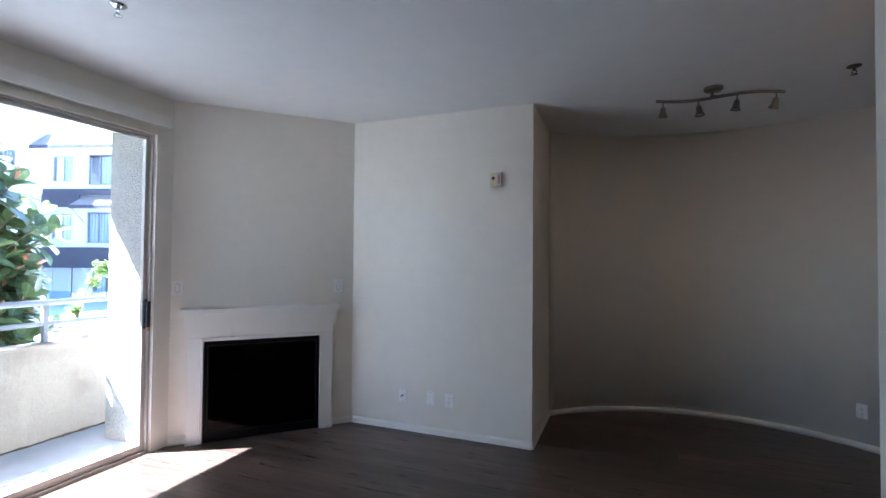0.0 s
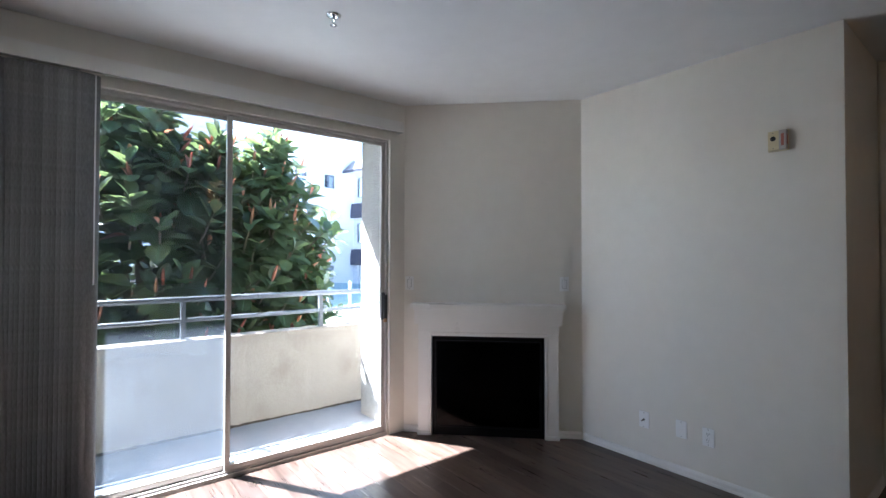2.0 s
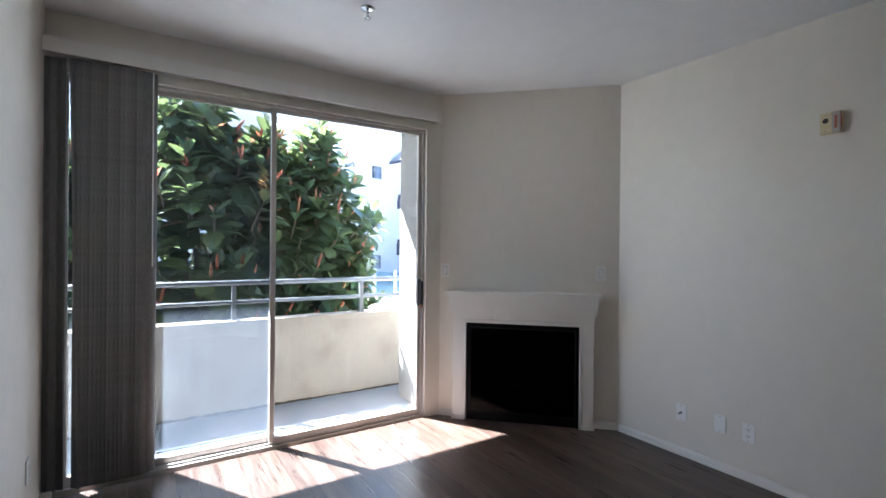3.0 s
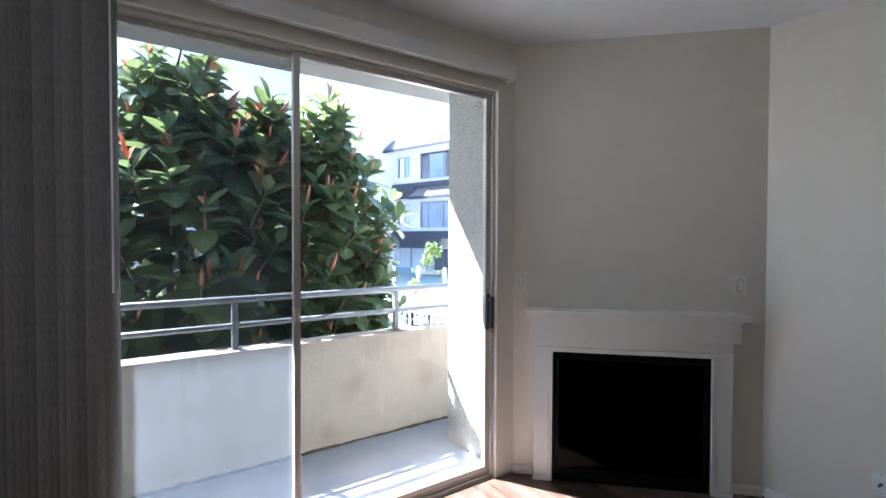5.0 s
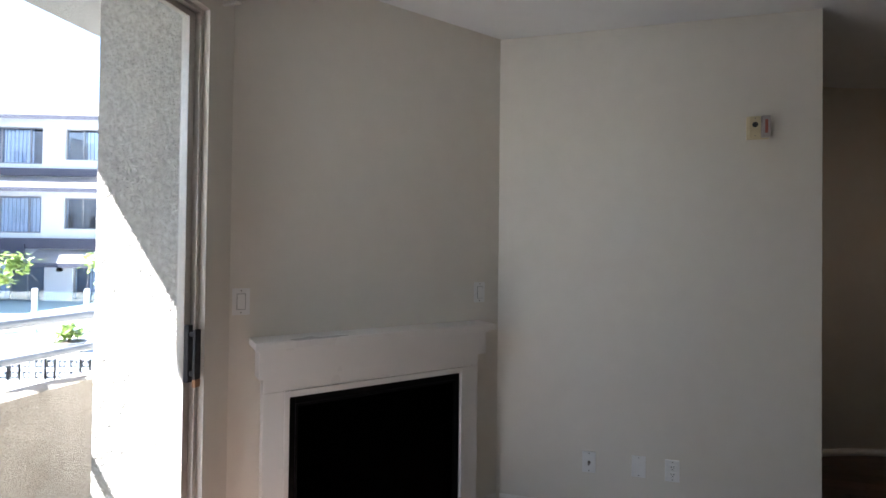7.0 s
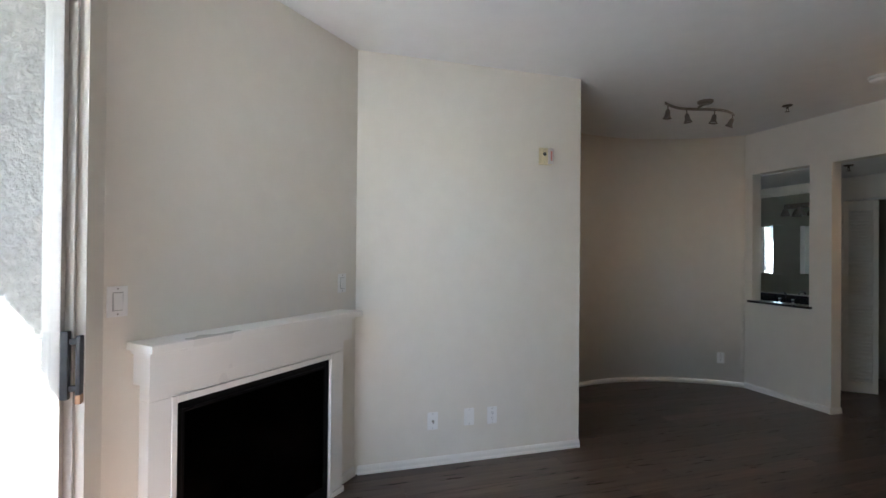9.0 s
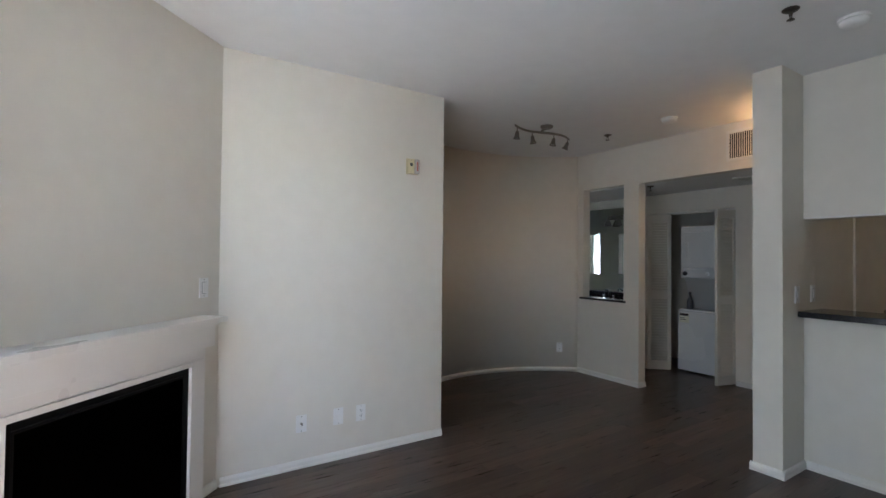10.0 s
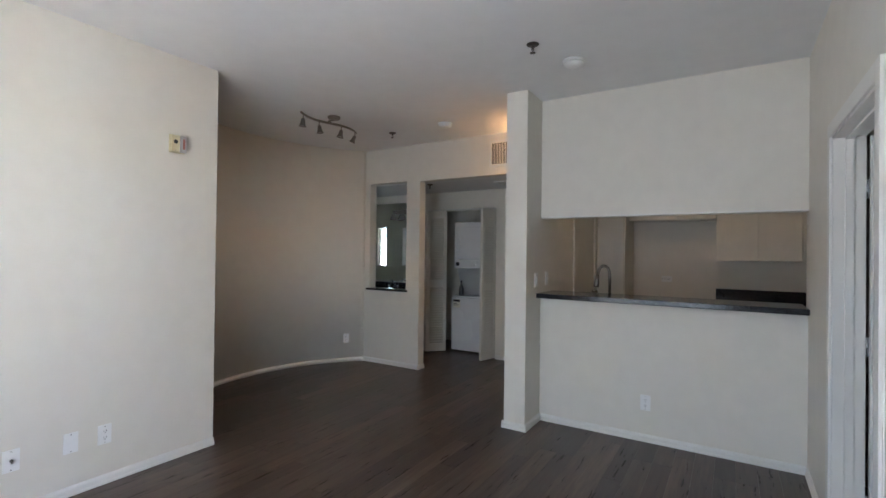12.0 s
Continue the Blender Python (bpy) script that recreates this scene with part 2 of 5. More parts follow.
GRANITE, PLANK, MIRROR, VANE = granite(), plank_wood(), mirror_mat(), fabric_vane()
GLASS = pane_glass("window_glass")
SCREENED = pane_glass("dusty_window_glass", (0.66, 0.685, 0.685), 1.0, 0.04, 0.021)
BLACK.node_tree.nodes["Principled BSDF"].inputs["Specular IOR Level"].default_value = 0.15
FIRE_GLASS = pane_glass("smoked_fire_glass", (0.16, 0.16, 0.16), 0.25, 0.03)
FENCE_GLASS = pane_glass("fence_glass", (0.72, 0.84, 0.86))
FAR_GLASS = pane_glass("far_window_glass", (0.76, 0.84, 0.94), 0.9, 0.12)
LEAF = leaf_mat("rubber_leaf", (0.032, 0.064, 0.044), (0.056, 0.104, 0.060), (0.120, 0.160, 0.068), 0.24)
LEAF_RED = leaf_mat("young_red_leaf", (0.50, 0.16, 0.10), (0.62, 0.24, 0.15), (0.52, 0.30, 0.15), 0.4)
LEAF_LIME = leaf_mat("lime_leaf", (0.09, 0.17, 0.03), (0.14, 0.24, 0.05), (0.2, 0.3, 0.08), 0.5)

# ---- building blocks ----
def box(bm, x0, x1, y0, y1, z0, z1, bevel=0.0, m=None):
    made = bmesh.ops.create_cube(bm, size=1.0, matrix=Matrix.LocRotScale(((x0 + x1) / 2, (y0 + y1) / 2, (z0 + z1) / 2), None, (x1 - x0, y1 - y0, z1 - z0)))
    vs = made["verts"]
    if bevel:
        es = list({e for v in vs for e in v.link_edges})
        vs = list({v for f in bmesh.ops.bevel(bm, geom=es, offset=bevel, segments=2, affect="EDGES", profile=0.7)["faces"] for v in f.verts} | {v for v in vs if v.is_valid})
    if m is not None:
        bmesh.ops.transform(bm, matrix=m, verts=vs)
    return vs


def tube(bm, points, radius, sides=10, caps=True):
    """A round bar swept along points; radius may be one number or one for each point."""
    pts = [Vector(p) for p in points]
    rings = []
    up = Vector((0.31, 0.17, 0.93))
    for i, p in enumerate(pts):
        d = (pts[min(i + 1, len(pts) - 1)] - pts[max(i - 1, 0)]).normalized()
        a = d.cross(up)
        if a.length < 0.05:
            a = d.cross(Vector((1, 0, 0)))
        a.normalize()
        b = d.cross(a)
        r = radius[i] if isinstance(radius, (list, tuple)) else radius
        rings.append([bm.verts.new(p + r * (math.cos(2 * math.pi * k / sides) * a + math.sin(2 * math.pi * k / sides) * b)) for k in range(sides)])
    for r0, r1 in zip(rings, rings[1:]):
        for k in range(sides):
            bm.faces.new((r0[k], r0[(k + 1) % sides], r1[(k + 1) % sides], r1[k])).smooth = True
    if caps:
        bm.faces.new(rings[0][::-1])
        bm.faces.new(rings[-1])


def lathe(bm, profile, centre=(0, 0, 0), sides=24, m=None):
    """A turned shape from (radius, z) pairs."""
    rings = []
    for r, z in profile:
        rings.append([bm.verts.new(Vector(centre) + Vector((r * math.cos(2 * math.pi * k / sides), r * math.sin(2 * math.pi * k / sides), z))) for k in range(sides)])
    for r0, r1 in zip(rings, rings[1:]):
        for k in range(sides):
            bm.faces.new((r0[k], r0[(k + 1) % sides], r1[(k + 1) % sides], r1[k])).smooth = True
    bm.faces.new(rings[0][::-1])
    bm.faces.new(rings[-1])
    if m is not None:
        bmesh.ops.transform(bm, matrix=m, verts=[v for ring in rings for v in ring])


def mesh_of(name, bm, mat):
    bmesh.ops.recalc_face_normals(bm, faces=bm.faces)
    me = bpy.data.meshes.new(name)
    bm.to_mesh(me)
    bm.free()
    me.materials.append(mat)
    return me


def thing(name, bm, mat, label="", category="", kind="", group="", m=None):
    ob = new(name, mesh_of(name, bm, mat))
    if m is not None:
        ob.matrix_world = m
    return tagged(ob, label, category, group, kind)


def group_of(name, label, category, group="", kind="", m=None):
    ob = new(name)
    ob.empty_display_size = 0.05
    if m is not None:
        ob.matrix_world = m
    return tagged(ob, label, category, group, kind)


def part(name, bm, mat, parent, label=""):
    ob = new(name, mesh_of(name, bm, mat))
    ob.parent = parent
    return tagged(ob, label)


def B(*boxes, bevel=0.0):
    bm = bmesh.new()
    for b in boxes:
        box(bm, *b, bevel=bevel)
    return bm


def walled(u0, u1, z0, z1, t0, t1, holes, along="x"):
    """An upright wall slab along u with rectangular holes (u0, u1, z0, z1) cut right through it, t being its thickness."""
    us = sorted({u0, u1, *(min(max(h[i], u0), u1) for h in holes for i in (0, 1))})
    zs = sorted({z0, z1, *(min(max(h[i], z0), z1) for h in holes for i in (2, 3))})
    bm = bmesh.new()
    verts = {}

    def v(u, t, z):
        key = (u, t, z)
        if key not in verts:
            verts[key] = bm.verts.new((u, t, z) if along == "x" else (t, u, z))
        return verts[key]

    def solid(i, j):
        if not (0 <= i < len(us) - 1 and 0 <= j < len(zs) - 1):
            return False
        cu, cz = (us[i] + us[i + 1]) / 2, (zs[j] + zs[j + 1]) / 2
        return not any(h[0] < cu < h[1] and h[2] < cz < h[3] for h in holes)

    for i in range(len(us) - 1):
        for j in range(len(zs) - 1):
            if not solid(i, j):
                continue
            a, b, c, d = us[i], us[i + 1], zs[j], zs[j + 1]
            bm.faces.new((v(a, t0, c), v(b, t0, c), v(b, t0, d), v(a, t0, d)))
            bm.faces.new((v(a, t1, c), v(a, t1, d), v(b, t1, d), v(b, t1, c)))
            if not solid(i - 1, j):
                bm.faces.new((v(a, t0, c), v(a, t0, d), v(a, t1, d), v(a, t1, c)))
            if not solid(i + 1, j):
                bm.faces.new((v(b, t0, c), v(b, t1, c), v(b, t1, d), v(b, t0, d)))
            if not solid(i, j - 1):
                bm.faces.new((v(a, t0, c), v(a, t1, c), v(b, t1, c), v(b, t0, c)))
            if not solid(i, j + 1):
                bm.faces.new((v(a, t0, d), v(b, t0, d), v(b, t1, d), v(a, t1, d)))
    return bm


def structure(name, bm, mat, label, category="wall", m=None):
    return thing(name, bm, mat, label, category, "structure", m=m)


# ---- the shell of the rooms ----
CE = 2.74                      # living room ceiling
XW, YN, YS, XB, XP = -3.20, 3.908, 0.262, 1.314, 2.11   # window wall, north wall, south wall, bar wall, hall wall faces
DIAG = Matrix.Translation((-2.17, YN, 0)) @ pose(0, 0, 0, 0, 0, -135)   # x runs along the fireplace wall to the south-west, +y into the room

structure("wall_west", walled(-2.6, 4.3, -0.2, CE, XW - 0.12, XW, [(0.30, 2.735, -0.03, 2.43)], "y"), PAINT, "painted window wall with a wide sliding door opening")
structure("wall_fireplace", walled(-0.02, 1.47, 0, CE, -0.14, 0.0, [(0.302, 1.211, -1, 0.812)]), PAINT, "off-white painted angled wall above the fireplace", m=DIAG)
structure("wall_north", B((-2.32, -0.52, YN, YN + 0.12, 0, CE), bevel=0.004), PAINT, "off-white painted wall with three outlet plates low down")
structure("wall_recess", B((-0.64, -0.522, YN + 0.121, 4.84, 0, CE)), PAINT, "shaded side wall of the dining recess")
structure("wall_south", walled(-3.2, XB + 0.12, 0, CE, YS - 0.12, YS, [(-0.45, 0.44, -1, 2.03)]), PAINT, "off-white painted wall with a doorway")
structure("wall_bar", walled(YS + 0.001, 2.09, 0, CE, XB, XB + 0.12, [(-1, 3, 1.05, 1.739)], "y"), PAINT, "painted half wall and header of the kitchen pass-through")
structure("wall_stub", walled(0.98, 3.65, 0, CE, 2.09, 2.27, [(2.32, 3.12, -1, 2.03)]), PAINT, "painted partition ending in a square column")
# the third hole is the added window that brightens the mirrors
structure("wall_hall", walled(2.271, 6.5, 0, CE, XP, XP + 0.12, [(2.45, 3.922, -1, 2.29), (4.118, 4.706, 0.93, 2.30), (5.88, 6.07, 1.16, 1.88)], "y"), PAINT, "painted wall with hall opening and vanity pass-through")
structure("wall_closet", walled(2.271, 6.5, 0, 2.29, 3.17, 3.27, [(3.40, 4.60, -1, 2.045)], "y"), PAINT, "painted hall wall with the laundry closet opening")
structure("wall_vanity_end", B((2.231, 3.27, 6.5, 6.6, 0, 2.29)), PAINT, "plain end wall of the dressing hall")
structure("wall_closet_back", B((4.0, 4.1, 3.2, 4.8, 0, 2.29)), PAINT, "plain back wall of the laundry closet")
structure("wall_closet_side", B((3.271, 4.0, 3.2, 3.3, 0, 2.29)), PAINT, "plain side wall of the laundry closet")
structure("wall_closet_side_2", B((3.271, 4.0, 4.7, 4.8, 0, 2.29)), PAINT, "plain side wall of the laundry closet")
structure("wall_kitchen_back", B((3.65, 3.77, -0.42, 2.27, 0, CE)), PAINT, "plain back wall of the kitchen")
structure("wall_kitchen_south", B((XB + 0.121, 3.65, -0.42, -0.3, 0, CE)), PAINT, "plain side wall of the kitchen")
structure("wall_kitchen_west", B((XB, XB + 0.12, -2.6, YS - 0.121, 0, CE)), PAINT, "plain wall beyond the doorway")
structure("wall_bedroom_end", B((-3.2, XB + 0.12, -2.72, -2.601, 0, CE)), PAINT, "plain far wall of the next room")

# curved dining wall
CX, CY, CR = 0.795, 3.473, 1.847
a0, a1 = math.atan2(4.80 - CY, -0.53 - CX), math.atan2(4.80 - CY, 2.115 - CX)
arc = [(math.cos(a0 + (a1 - a0) * i / 48), math.sin(a0 + (a1 - a0) * i / 48)) for i in range(49)]


def arc_solid(r0, r1, z0, z1):
    bm = bmesh.new()
    ring = [[bm.verts.new((CX + r * c, CY + r * s, z)) for r, z in ((r0, z0), (r1, z0), (r1, z1), (r0, z1))] for c, s in arc]
    for a, b in zip(ring, ring[1:]):
        for k in range(4):
            bm.faces.new((a[k], a[(k + 1) % 4], b[(k + 1) % 4], b[k])).smooth = k in (1, 3)
    bm.faces.new(ring[0])
    bm.faces.new(ring[-1][::-1])
    return bm


structure("wall_curved", arc_solid(CR, CR + 0.1, 0, CE), PAINT, "off-white curved wall of the dining recess")
structure("ceiling", B((-3.32, 4.1, -2.72, 6.6, CE, CE + 0.15)), CEIL, "flat off-white painted ceiling", "ceiling")
structure("ceiling_hall", B((XP + 0.121, 4.0, 2.271, 6.5, 2.29, 2.35)), CEIL, "lowered hall ceiling", "ceiling")
structure("ceiling_kitchen", B((XB + 0.121, 3.65, -0.3, 2.09, 2.44, 2.5)), CEIL, "lowered kitchen ceiling", "ceiling")

floor = structure("floor", B((-3.2, 4.1, -2.7, 6.6, -0.2, -0.012)), BLACK, "dark brown wood plank floor", "floor")

# balcony shell
structure("balcony_floor", B((-4.255, -3.321, -1.4, 4.2, -0.25, -0.03)), CONCRETE, "grey coated concrete balcony floor", "floor")
structure("balcony_parapet", B((-4.43, -4.2551, -1.4, 4.2, -0.9, 0.765), bevel=0.012), STUCCO_SOFT, "weathered beige stucco balcony parapet", "parapet")
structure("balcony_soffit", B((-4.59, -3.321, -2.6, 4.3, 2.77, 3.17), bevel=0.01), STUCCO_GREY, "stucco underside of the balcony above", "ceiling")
structure("balcony_pier", B((-3.90, -3.321, 2.85, 3.25, -0.029, 2.77), bevel=0.012), STUCCO, "rough sunlit stucco pier beside the sliding door", "pier")
structure("balcony_post", B((-4.43, -4.256, -0.16, 0.16, 0.7655, 2.77), bevel=0.01), STUCCO, "square stucco post on the parapet", "pier")
structure("balcony_end_wall", B((-4.254, -3.321, -1.3, -1.1, -0.029, 2.77)), STUCCO, "stucco end wall of the balcony", "wall")
structure("ground", B((-400, 400, -400, 400, -1.6, -1.0)), PAVING, "pale sunlit courtyard paving", "ground")

# ---- trim ----
def baseboard(name, length, m, h=0.056):
    bm = bmesh.new()
    prof = [(0, 0), (0.016, 0), (0.016, 0.012), (0.012, 0.018), (0.012, h - 0.016), (0.006, h - 0.004), (0, h)]
    a = [bm.verts.new((0, y, z)) for y, z in prof]
    b = [bm.verts.new((length, y, z)) for y, z in prof]
    for k in range(len(prof)):
        j = (k + 1) % len(prof)
        bm.faces.new((a[k], a[j], b[j], b[k]))
    bm.faces.new(a[::-1])
    bm.faces.new(b)
    return thing(name, bm, TRIM, "white painted baseboard along the floor", "baseboard", "structure", m=m)


baseboard("baseboard", 1.63, pose(-0.519, YN, 0, 0, 0, 180))
baseboard("baseboard_2", 0.185, DIAG @ pose(0.004, 0, 0))
baseboard("baseboard_3", 0.12, DIAG @ pose(1.335, 0, 0))
baseboard("baseboard_4", 0.88, pose(-0.522, 4.79, 0, 0, 0, -90))
baseboard("baseboard_5", 1.80, pose(XB, YS + 0.01, 0, 0, 0, 90))
baseboard("baseboard_6", 0.214, pose(0.98, 2.073, 0, 0, 0, 90))
baseboard("baseboard_7", 0.35, pose(XB - 0.001, 2.09, 0, 0, 0, 180))
baseboard("baseboard_8", 0.36, pose(0.965, 2.27, 0, 0, 0, 0))
baseboard("baseboard_9", 0.89, pose(XP, 3.906, 0, 0, 0, 90))
baseboard("baseboard_10", 0.15, pose(XP + 0.12, 3.922, 0, 0, 0, 180))
baseboard("baseboard_11", 0.80, pose(0.498, YS, 0))
baseboard("baseboard_12", 2.655, pose(-3.17, YS, 0))
baseboard("baseboard_13", 1.1, pose(3.17, 2.29, 0, 0, 0, 90))
structure("baseboard_curved", arc_solid(CR - 0.012, CR, 0, 0.05), TRIM, "white baseboard following the curved wall", "baseboard")

# ---- sliding balcony door ----
slider = group_of("door_1", "aluminium sliding glass balcony door, pulled shut", "sliding door", kind="structure", m=pose(XW - 0.035, 0, 0))


def ring(y0, y1, z0, z1, x0, x1, w, wb=None, wt=None):
    wb, wt = wb or w, wt or w
    return B((x0, x1, y0, y0 + w, z0, z1), (x0, x1, y1 - w, y1, z0, z1), (x0, x1, y0 + w, y1 - w, z0, z0 + wb), (x0, x1, y0 + w, y1 - w, z1 - wt, z1), bevel=0.003)


part("outer_frame", ring(0.302, 2.733, -0.028, 2.428, -0.083, 0.008, 0.018, 0.048, 0.016), ALU, slider)
sill = part("sill_track", B((-0.060, -0.052, 0.322, 2.713, 0.02, 0.034), (-0.02, -0.012, 0.322, 2.713, 0.02, 0.034)), ALU, slider, "ribbed aluminium floor track")
for y0, y1, x0, x1 in ((0.322, 1.532, -0.080, -0.052), (1.488, 2.713, -0.048, -0.016)):
    panel = part("sliding_panel", ring(y0, y1, 0.022, 2.409, x0, x1, 0.036 if y0 < 1 else 0.030, 0.046, 0.026), ALU, slider)
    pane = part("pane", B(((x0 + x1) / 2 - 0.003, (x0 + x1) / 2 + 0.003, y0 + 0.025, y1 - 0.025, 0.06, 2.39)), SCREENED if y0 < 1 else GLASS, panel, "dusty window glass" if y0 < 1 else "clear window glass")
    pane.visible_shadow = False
handle = part("door_handle", B((-0.016, 0.006, 2.682, 2.706, 0.94, 1.165), (0.006, 0.030, 2.686, 2.702, 0.965, 0.985), (0.006, 0.030, 2.686, 2.702, 1.12, 1.14), (0.028, 0.042, 2.678, 2.708, 0.955, 1.15), bevel=0.004), DARK_PLASTIC, slider, "black pull handle")
WOOD = surface("handle_wood", (0.38, 0.20, 0.10), (0.46, 0.26, 0.14), 0.5, 40, 0)
part("wood_grip", B((0.027, 0.043, 2.679, 2.707, 0.925, 0.9549), bevel=0.004), WOOD, handle, "brown wooden grip end")
part("latch", B((-0.02, 0.0, 1.488, 1.506, 1.10, 1.165), bevel=0.003), ALU, slider)

# ---- vertical blind ----
blind = group_of("vertical_blind", "grey-brown fabric vertical blind drawn open beside the door", "blind", m=pose(XW, 0, 0))
part("valance", B((0.078, 0.088, 0.262, 2.81, 2.482, 2.567), (0.001, 0.078, 2.80, 2.81, 2.482, 2.567), (0.001, 0.078, 0.262, 0.272, 2.482, 2.567), bevel=0.002), TRIM, blind, "white plastic valance")
part("headrail", B((0.022, 0.062, 0.29, 2.78, 2.49, 2.53), bevel=0.003), ALU, blind, "slim aluminium head rail")


def vane_mesh():
    bm = bmesh.new()
    cols = []
    for i in range(7):
        s = i / 6 - 0.5
        cols.append([bm.verts.new((s * 0.088, 0.017 * (1 - 4 * s * s) + d, z)) for z in (0.055, 2.47) for d in (0, 0.0012)])
    for a, b in zip(cols, cols[1:]):
        for q in ((a[0], b[0], b[2], a[2]), (a[1], a[3], b[3], b[1]), (a[0], a[1], b[1], b[0]), (a[2], b[2], b[3], a[3])):
            bm.faces.new(q).smooth = True
    for c in (cols[0], cols[-1]):
        bm.faces.new((c[0], c[2], c[3], c[1]))
    return mesh_of("vane", bm, VANE)


vane = vane_mesh()
rng = random.Random(4)
stack = [(0.437 + i * 0.0099, (-48 if i % 2 else -80) + rng.uniform(-4, 4), rng.uniform(-0.4, 0.4)) for i in range(33)] + [(0.283, 78, 0.0), (0.318, 76, 0.0)]
for y, turn, tilt in stack:
    ob = new("vane", vane)
    ob.parent = blind
    ob.matrix_basis = pose(0.042, y, 0, 0, 0, turn) @ pose(0, 0, 0, tilt * 0.15, 0, 0)
loose = new("vane", vane)
loose.parent = blind
loose.matrix_basis = Matrix.Translation((0.03, 0.392, 2.47)) @ pose(0, 0, 0, 1.2, 0, -20) @ Matrix.Translation((0, 0, -2.47))
part("wand", (lambda bm: (tube(bm, [(0.06, 0.775, 2.47), (0.06, 0.776, 1.3)], 0.004, 8), bm)[1])(bmesh.new()), PLATE, blind, "clear plastic tilt wand")

# ---- fireplace on the angled wall ----
def slab(*boxes, bevel=0.003):
    return B(*boxes, bevel=bevel)


fire = group_of("fireplace_surround", "white painted wooden fireplace surround with a mantel shelf", "fireplace", m=DIAG)
part("mantel_shelf", slab((0.142, 1.376, 0.001, 0.172, 1.050, 1.080), bevel=0.002), TRIM, fire)
part("bed_moulding", slab((0.160, 1.358, 0.001, 0.128, 1.032, 1.0495), bevel=0.002), TRIM, fire)
part("frieze", slab((0.168, 1.350, 0.001, 0.112, 0.912, 1.0315), bevel=0.002), TRIM, fire)
part("header", slab((0.190, 1.326, 0.001, 0.066, 0.842, 0.9115)), TRIM, fire)
for u0, u1 in ((0.190, 0.280), (1.236, 1.326)):
    leg = part("pilaster", slab((u0, u1, 0.001, 0.066, 0.0, 0.8415)), TRIM, fire)
    part("plinth", slab((u0 - 0.006, u1 + 0.006, 0.067, 0.076, 0.0, 0.032)), TRIM, leg)
part("inner_moulding", slab((0.281, 0.300, -0.02, 0.071, 0, 0.8405), (1.213, 1.235, -0.02, 0.071, 0, 0.8405), (0.3005, 1.2125, -0.02, 0.071, 0.812, 0.8405)), TRIM, fire, "glossy white bead moulding")

insert = group_of("fireplace_insert", "black metal fireplace insert behind a smoked glass door", "fireplace", m=DIAG)
part("firebox", B((0.304, 1.209, -0.52, -0.50, 0.004, 0.81), (0.304, 0.32, -0.50, 0.039, 0.004, 0.81), (1.193, 1.209, -0.50, 0.039, 0.004, 0.81), (0.32, 1.193, -0.50, 0.039, 0.004, 0.03), (0.32, 1.193, -0.50, 0.039, 0.79, 0.81)), BLACK, insert)
part("face_frame", B((0.304, 0.329, 0.040, 0.054, 0.004, 0.81), (1.184, 1.209, 0.040, 0.054, 0.004, 0.81), (0.3291, 1.1839, 0.040, 0.054, 0.775, 0.81), (0.3291, 1.1839, 0.040, 0.054, 0.004, 0.07), bevel=0.003), BLACK, insert)
d = part("glass_door", B((0.331, 0.341, 0.040, 0.052, 0.072, 0.773), (1.172, 1.182, 0.040, 0.052, 0.072, 0.773), (0.341, 1.172, 0.040, 0.052, 0.072, 0.084), (0.341, 1.172, 0.040, 0.052, 0.761, 0.773)), BLACK, insert)
part("glass", B((0.341, 1.172, 0.044, 0.049, 0.084, 0.761)), FIRE_GLASS, d, "smoked glass")
ASH = surface("ceramic_log", (0.16, 0.12, 0.09), (0.30, 0.25, 0.20), 0.9, 25, 40, 0.6, 0.01)
logs = group_of("gas_logs", "grey-brown ceramic gas logs stacked inside the firebox", "gas logs", m=DIAG)
for u0, v0, z0, u1, v1, z1, r in ((0.50, -0.20, 0.105, 1.00, -0.16, 0.105, 0.05), (0.48, -0.32, 0.115, 1.05, -0.34, 0.115, 0.06), (0.55, -0.18, 0.21, 0.93, -0.34, 0.24, 0.042), (0.95, -0.17, 0.205, 0.62, -0.36, 0.25, 0.038)):
    bm = bmesh.new()
    pts = [Vector((u0, v0, z0)).lerp(Vector((u1, v1, z1)), i / 6) + Vector((0, 0, 0.008 * math.sin(i * 2.1))) for i in range(7)]
    tube(bm, pts, [r * (0.8 + 0.25 * math.sin(i * 1.7 + u0 * 9)) for i in range(7)], 10)
    part("log", bm, ASH, logs)
part("grate", B(*[(u, u + 0.012, -0.38, -0.12, 0.03, 0.045) for u in (0.5, 0.6, 0.7, 0.8, 0.9, 1.0)], (0.48, 1.03, -0.15, -0.138, 0.0451, 0.058), (0.48, 1.03, -0.37, -0.358, 0.0451, 0.058)), BLACK, logs, "black iron grate")

# ---- wall plates ----
GAP_SHADE = surface("grey_gap_shade", (0.38, 0.38, 0.37), (0.44, 0.44, 0.43), 0.6, 30, 0)
SLOT = surface("socket_slot", (0.02, 0.02, 0.02), (0.04, 0.04, 0.04), 0.5, 30, 0)


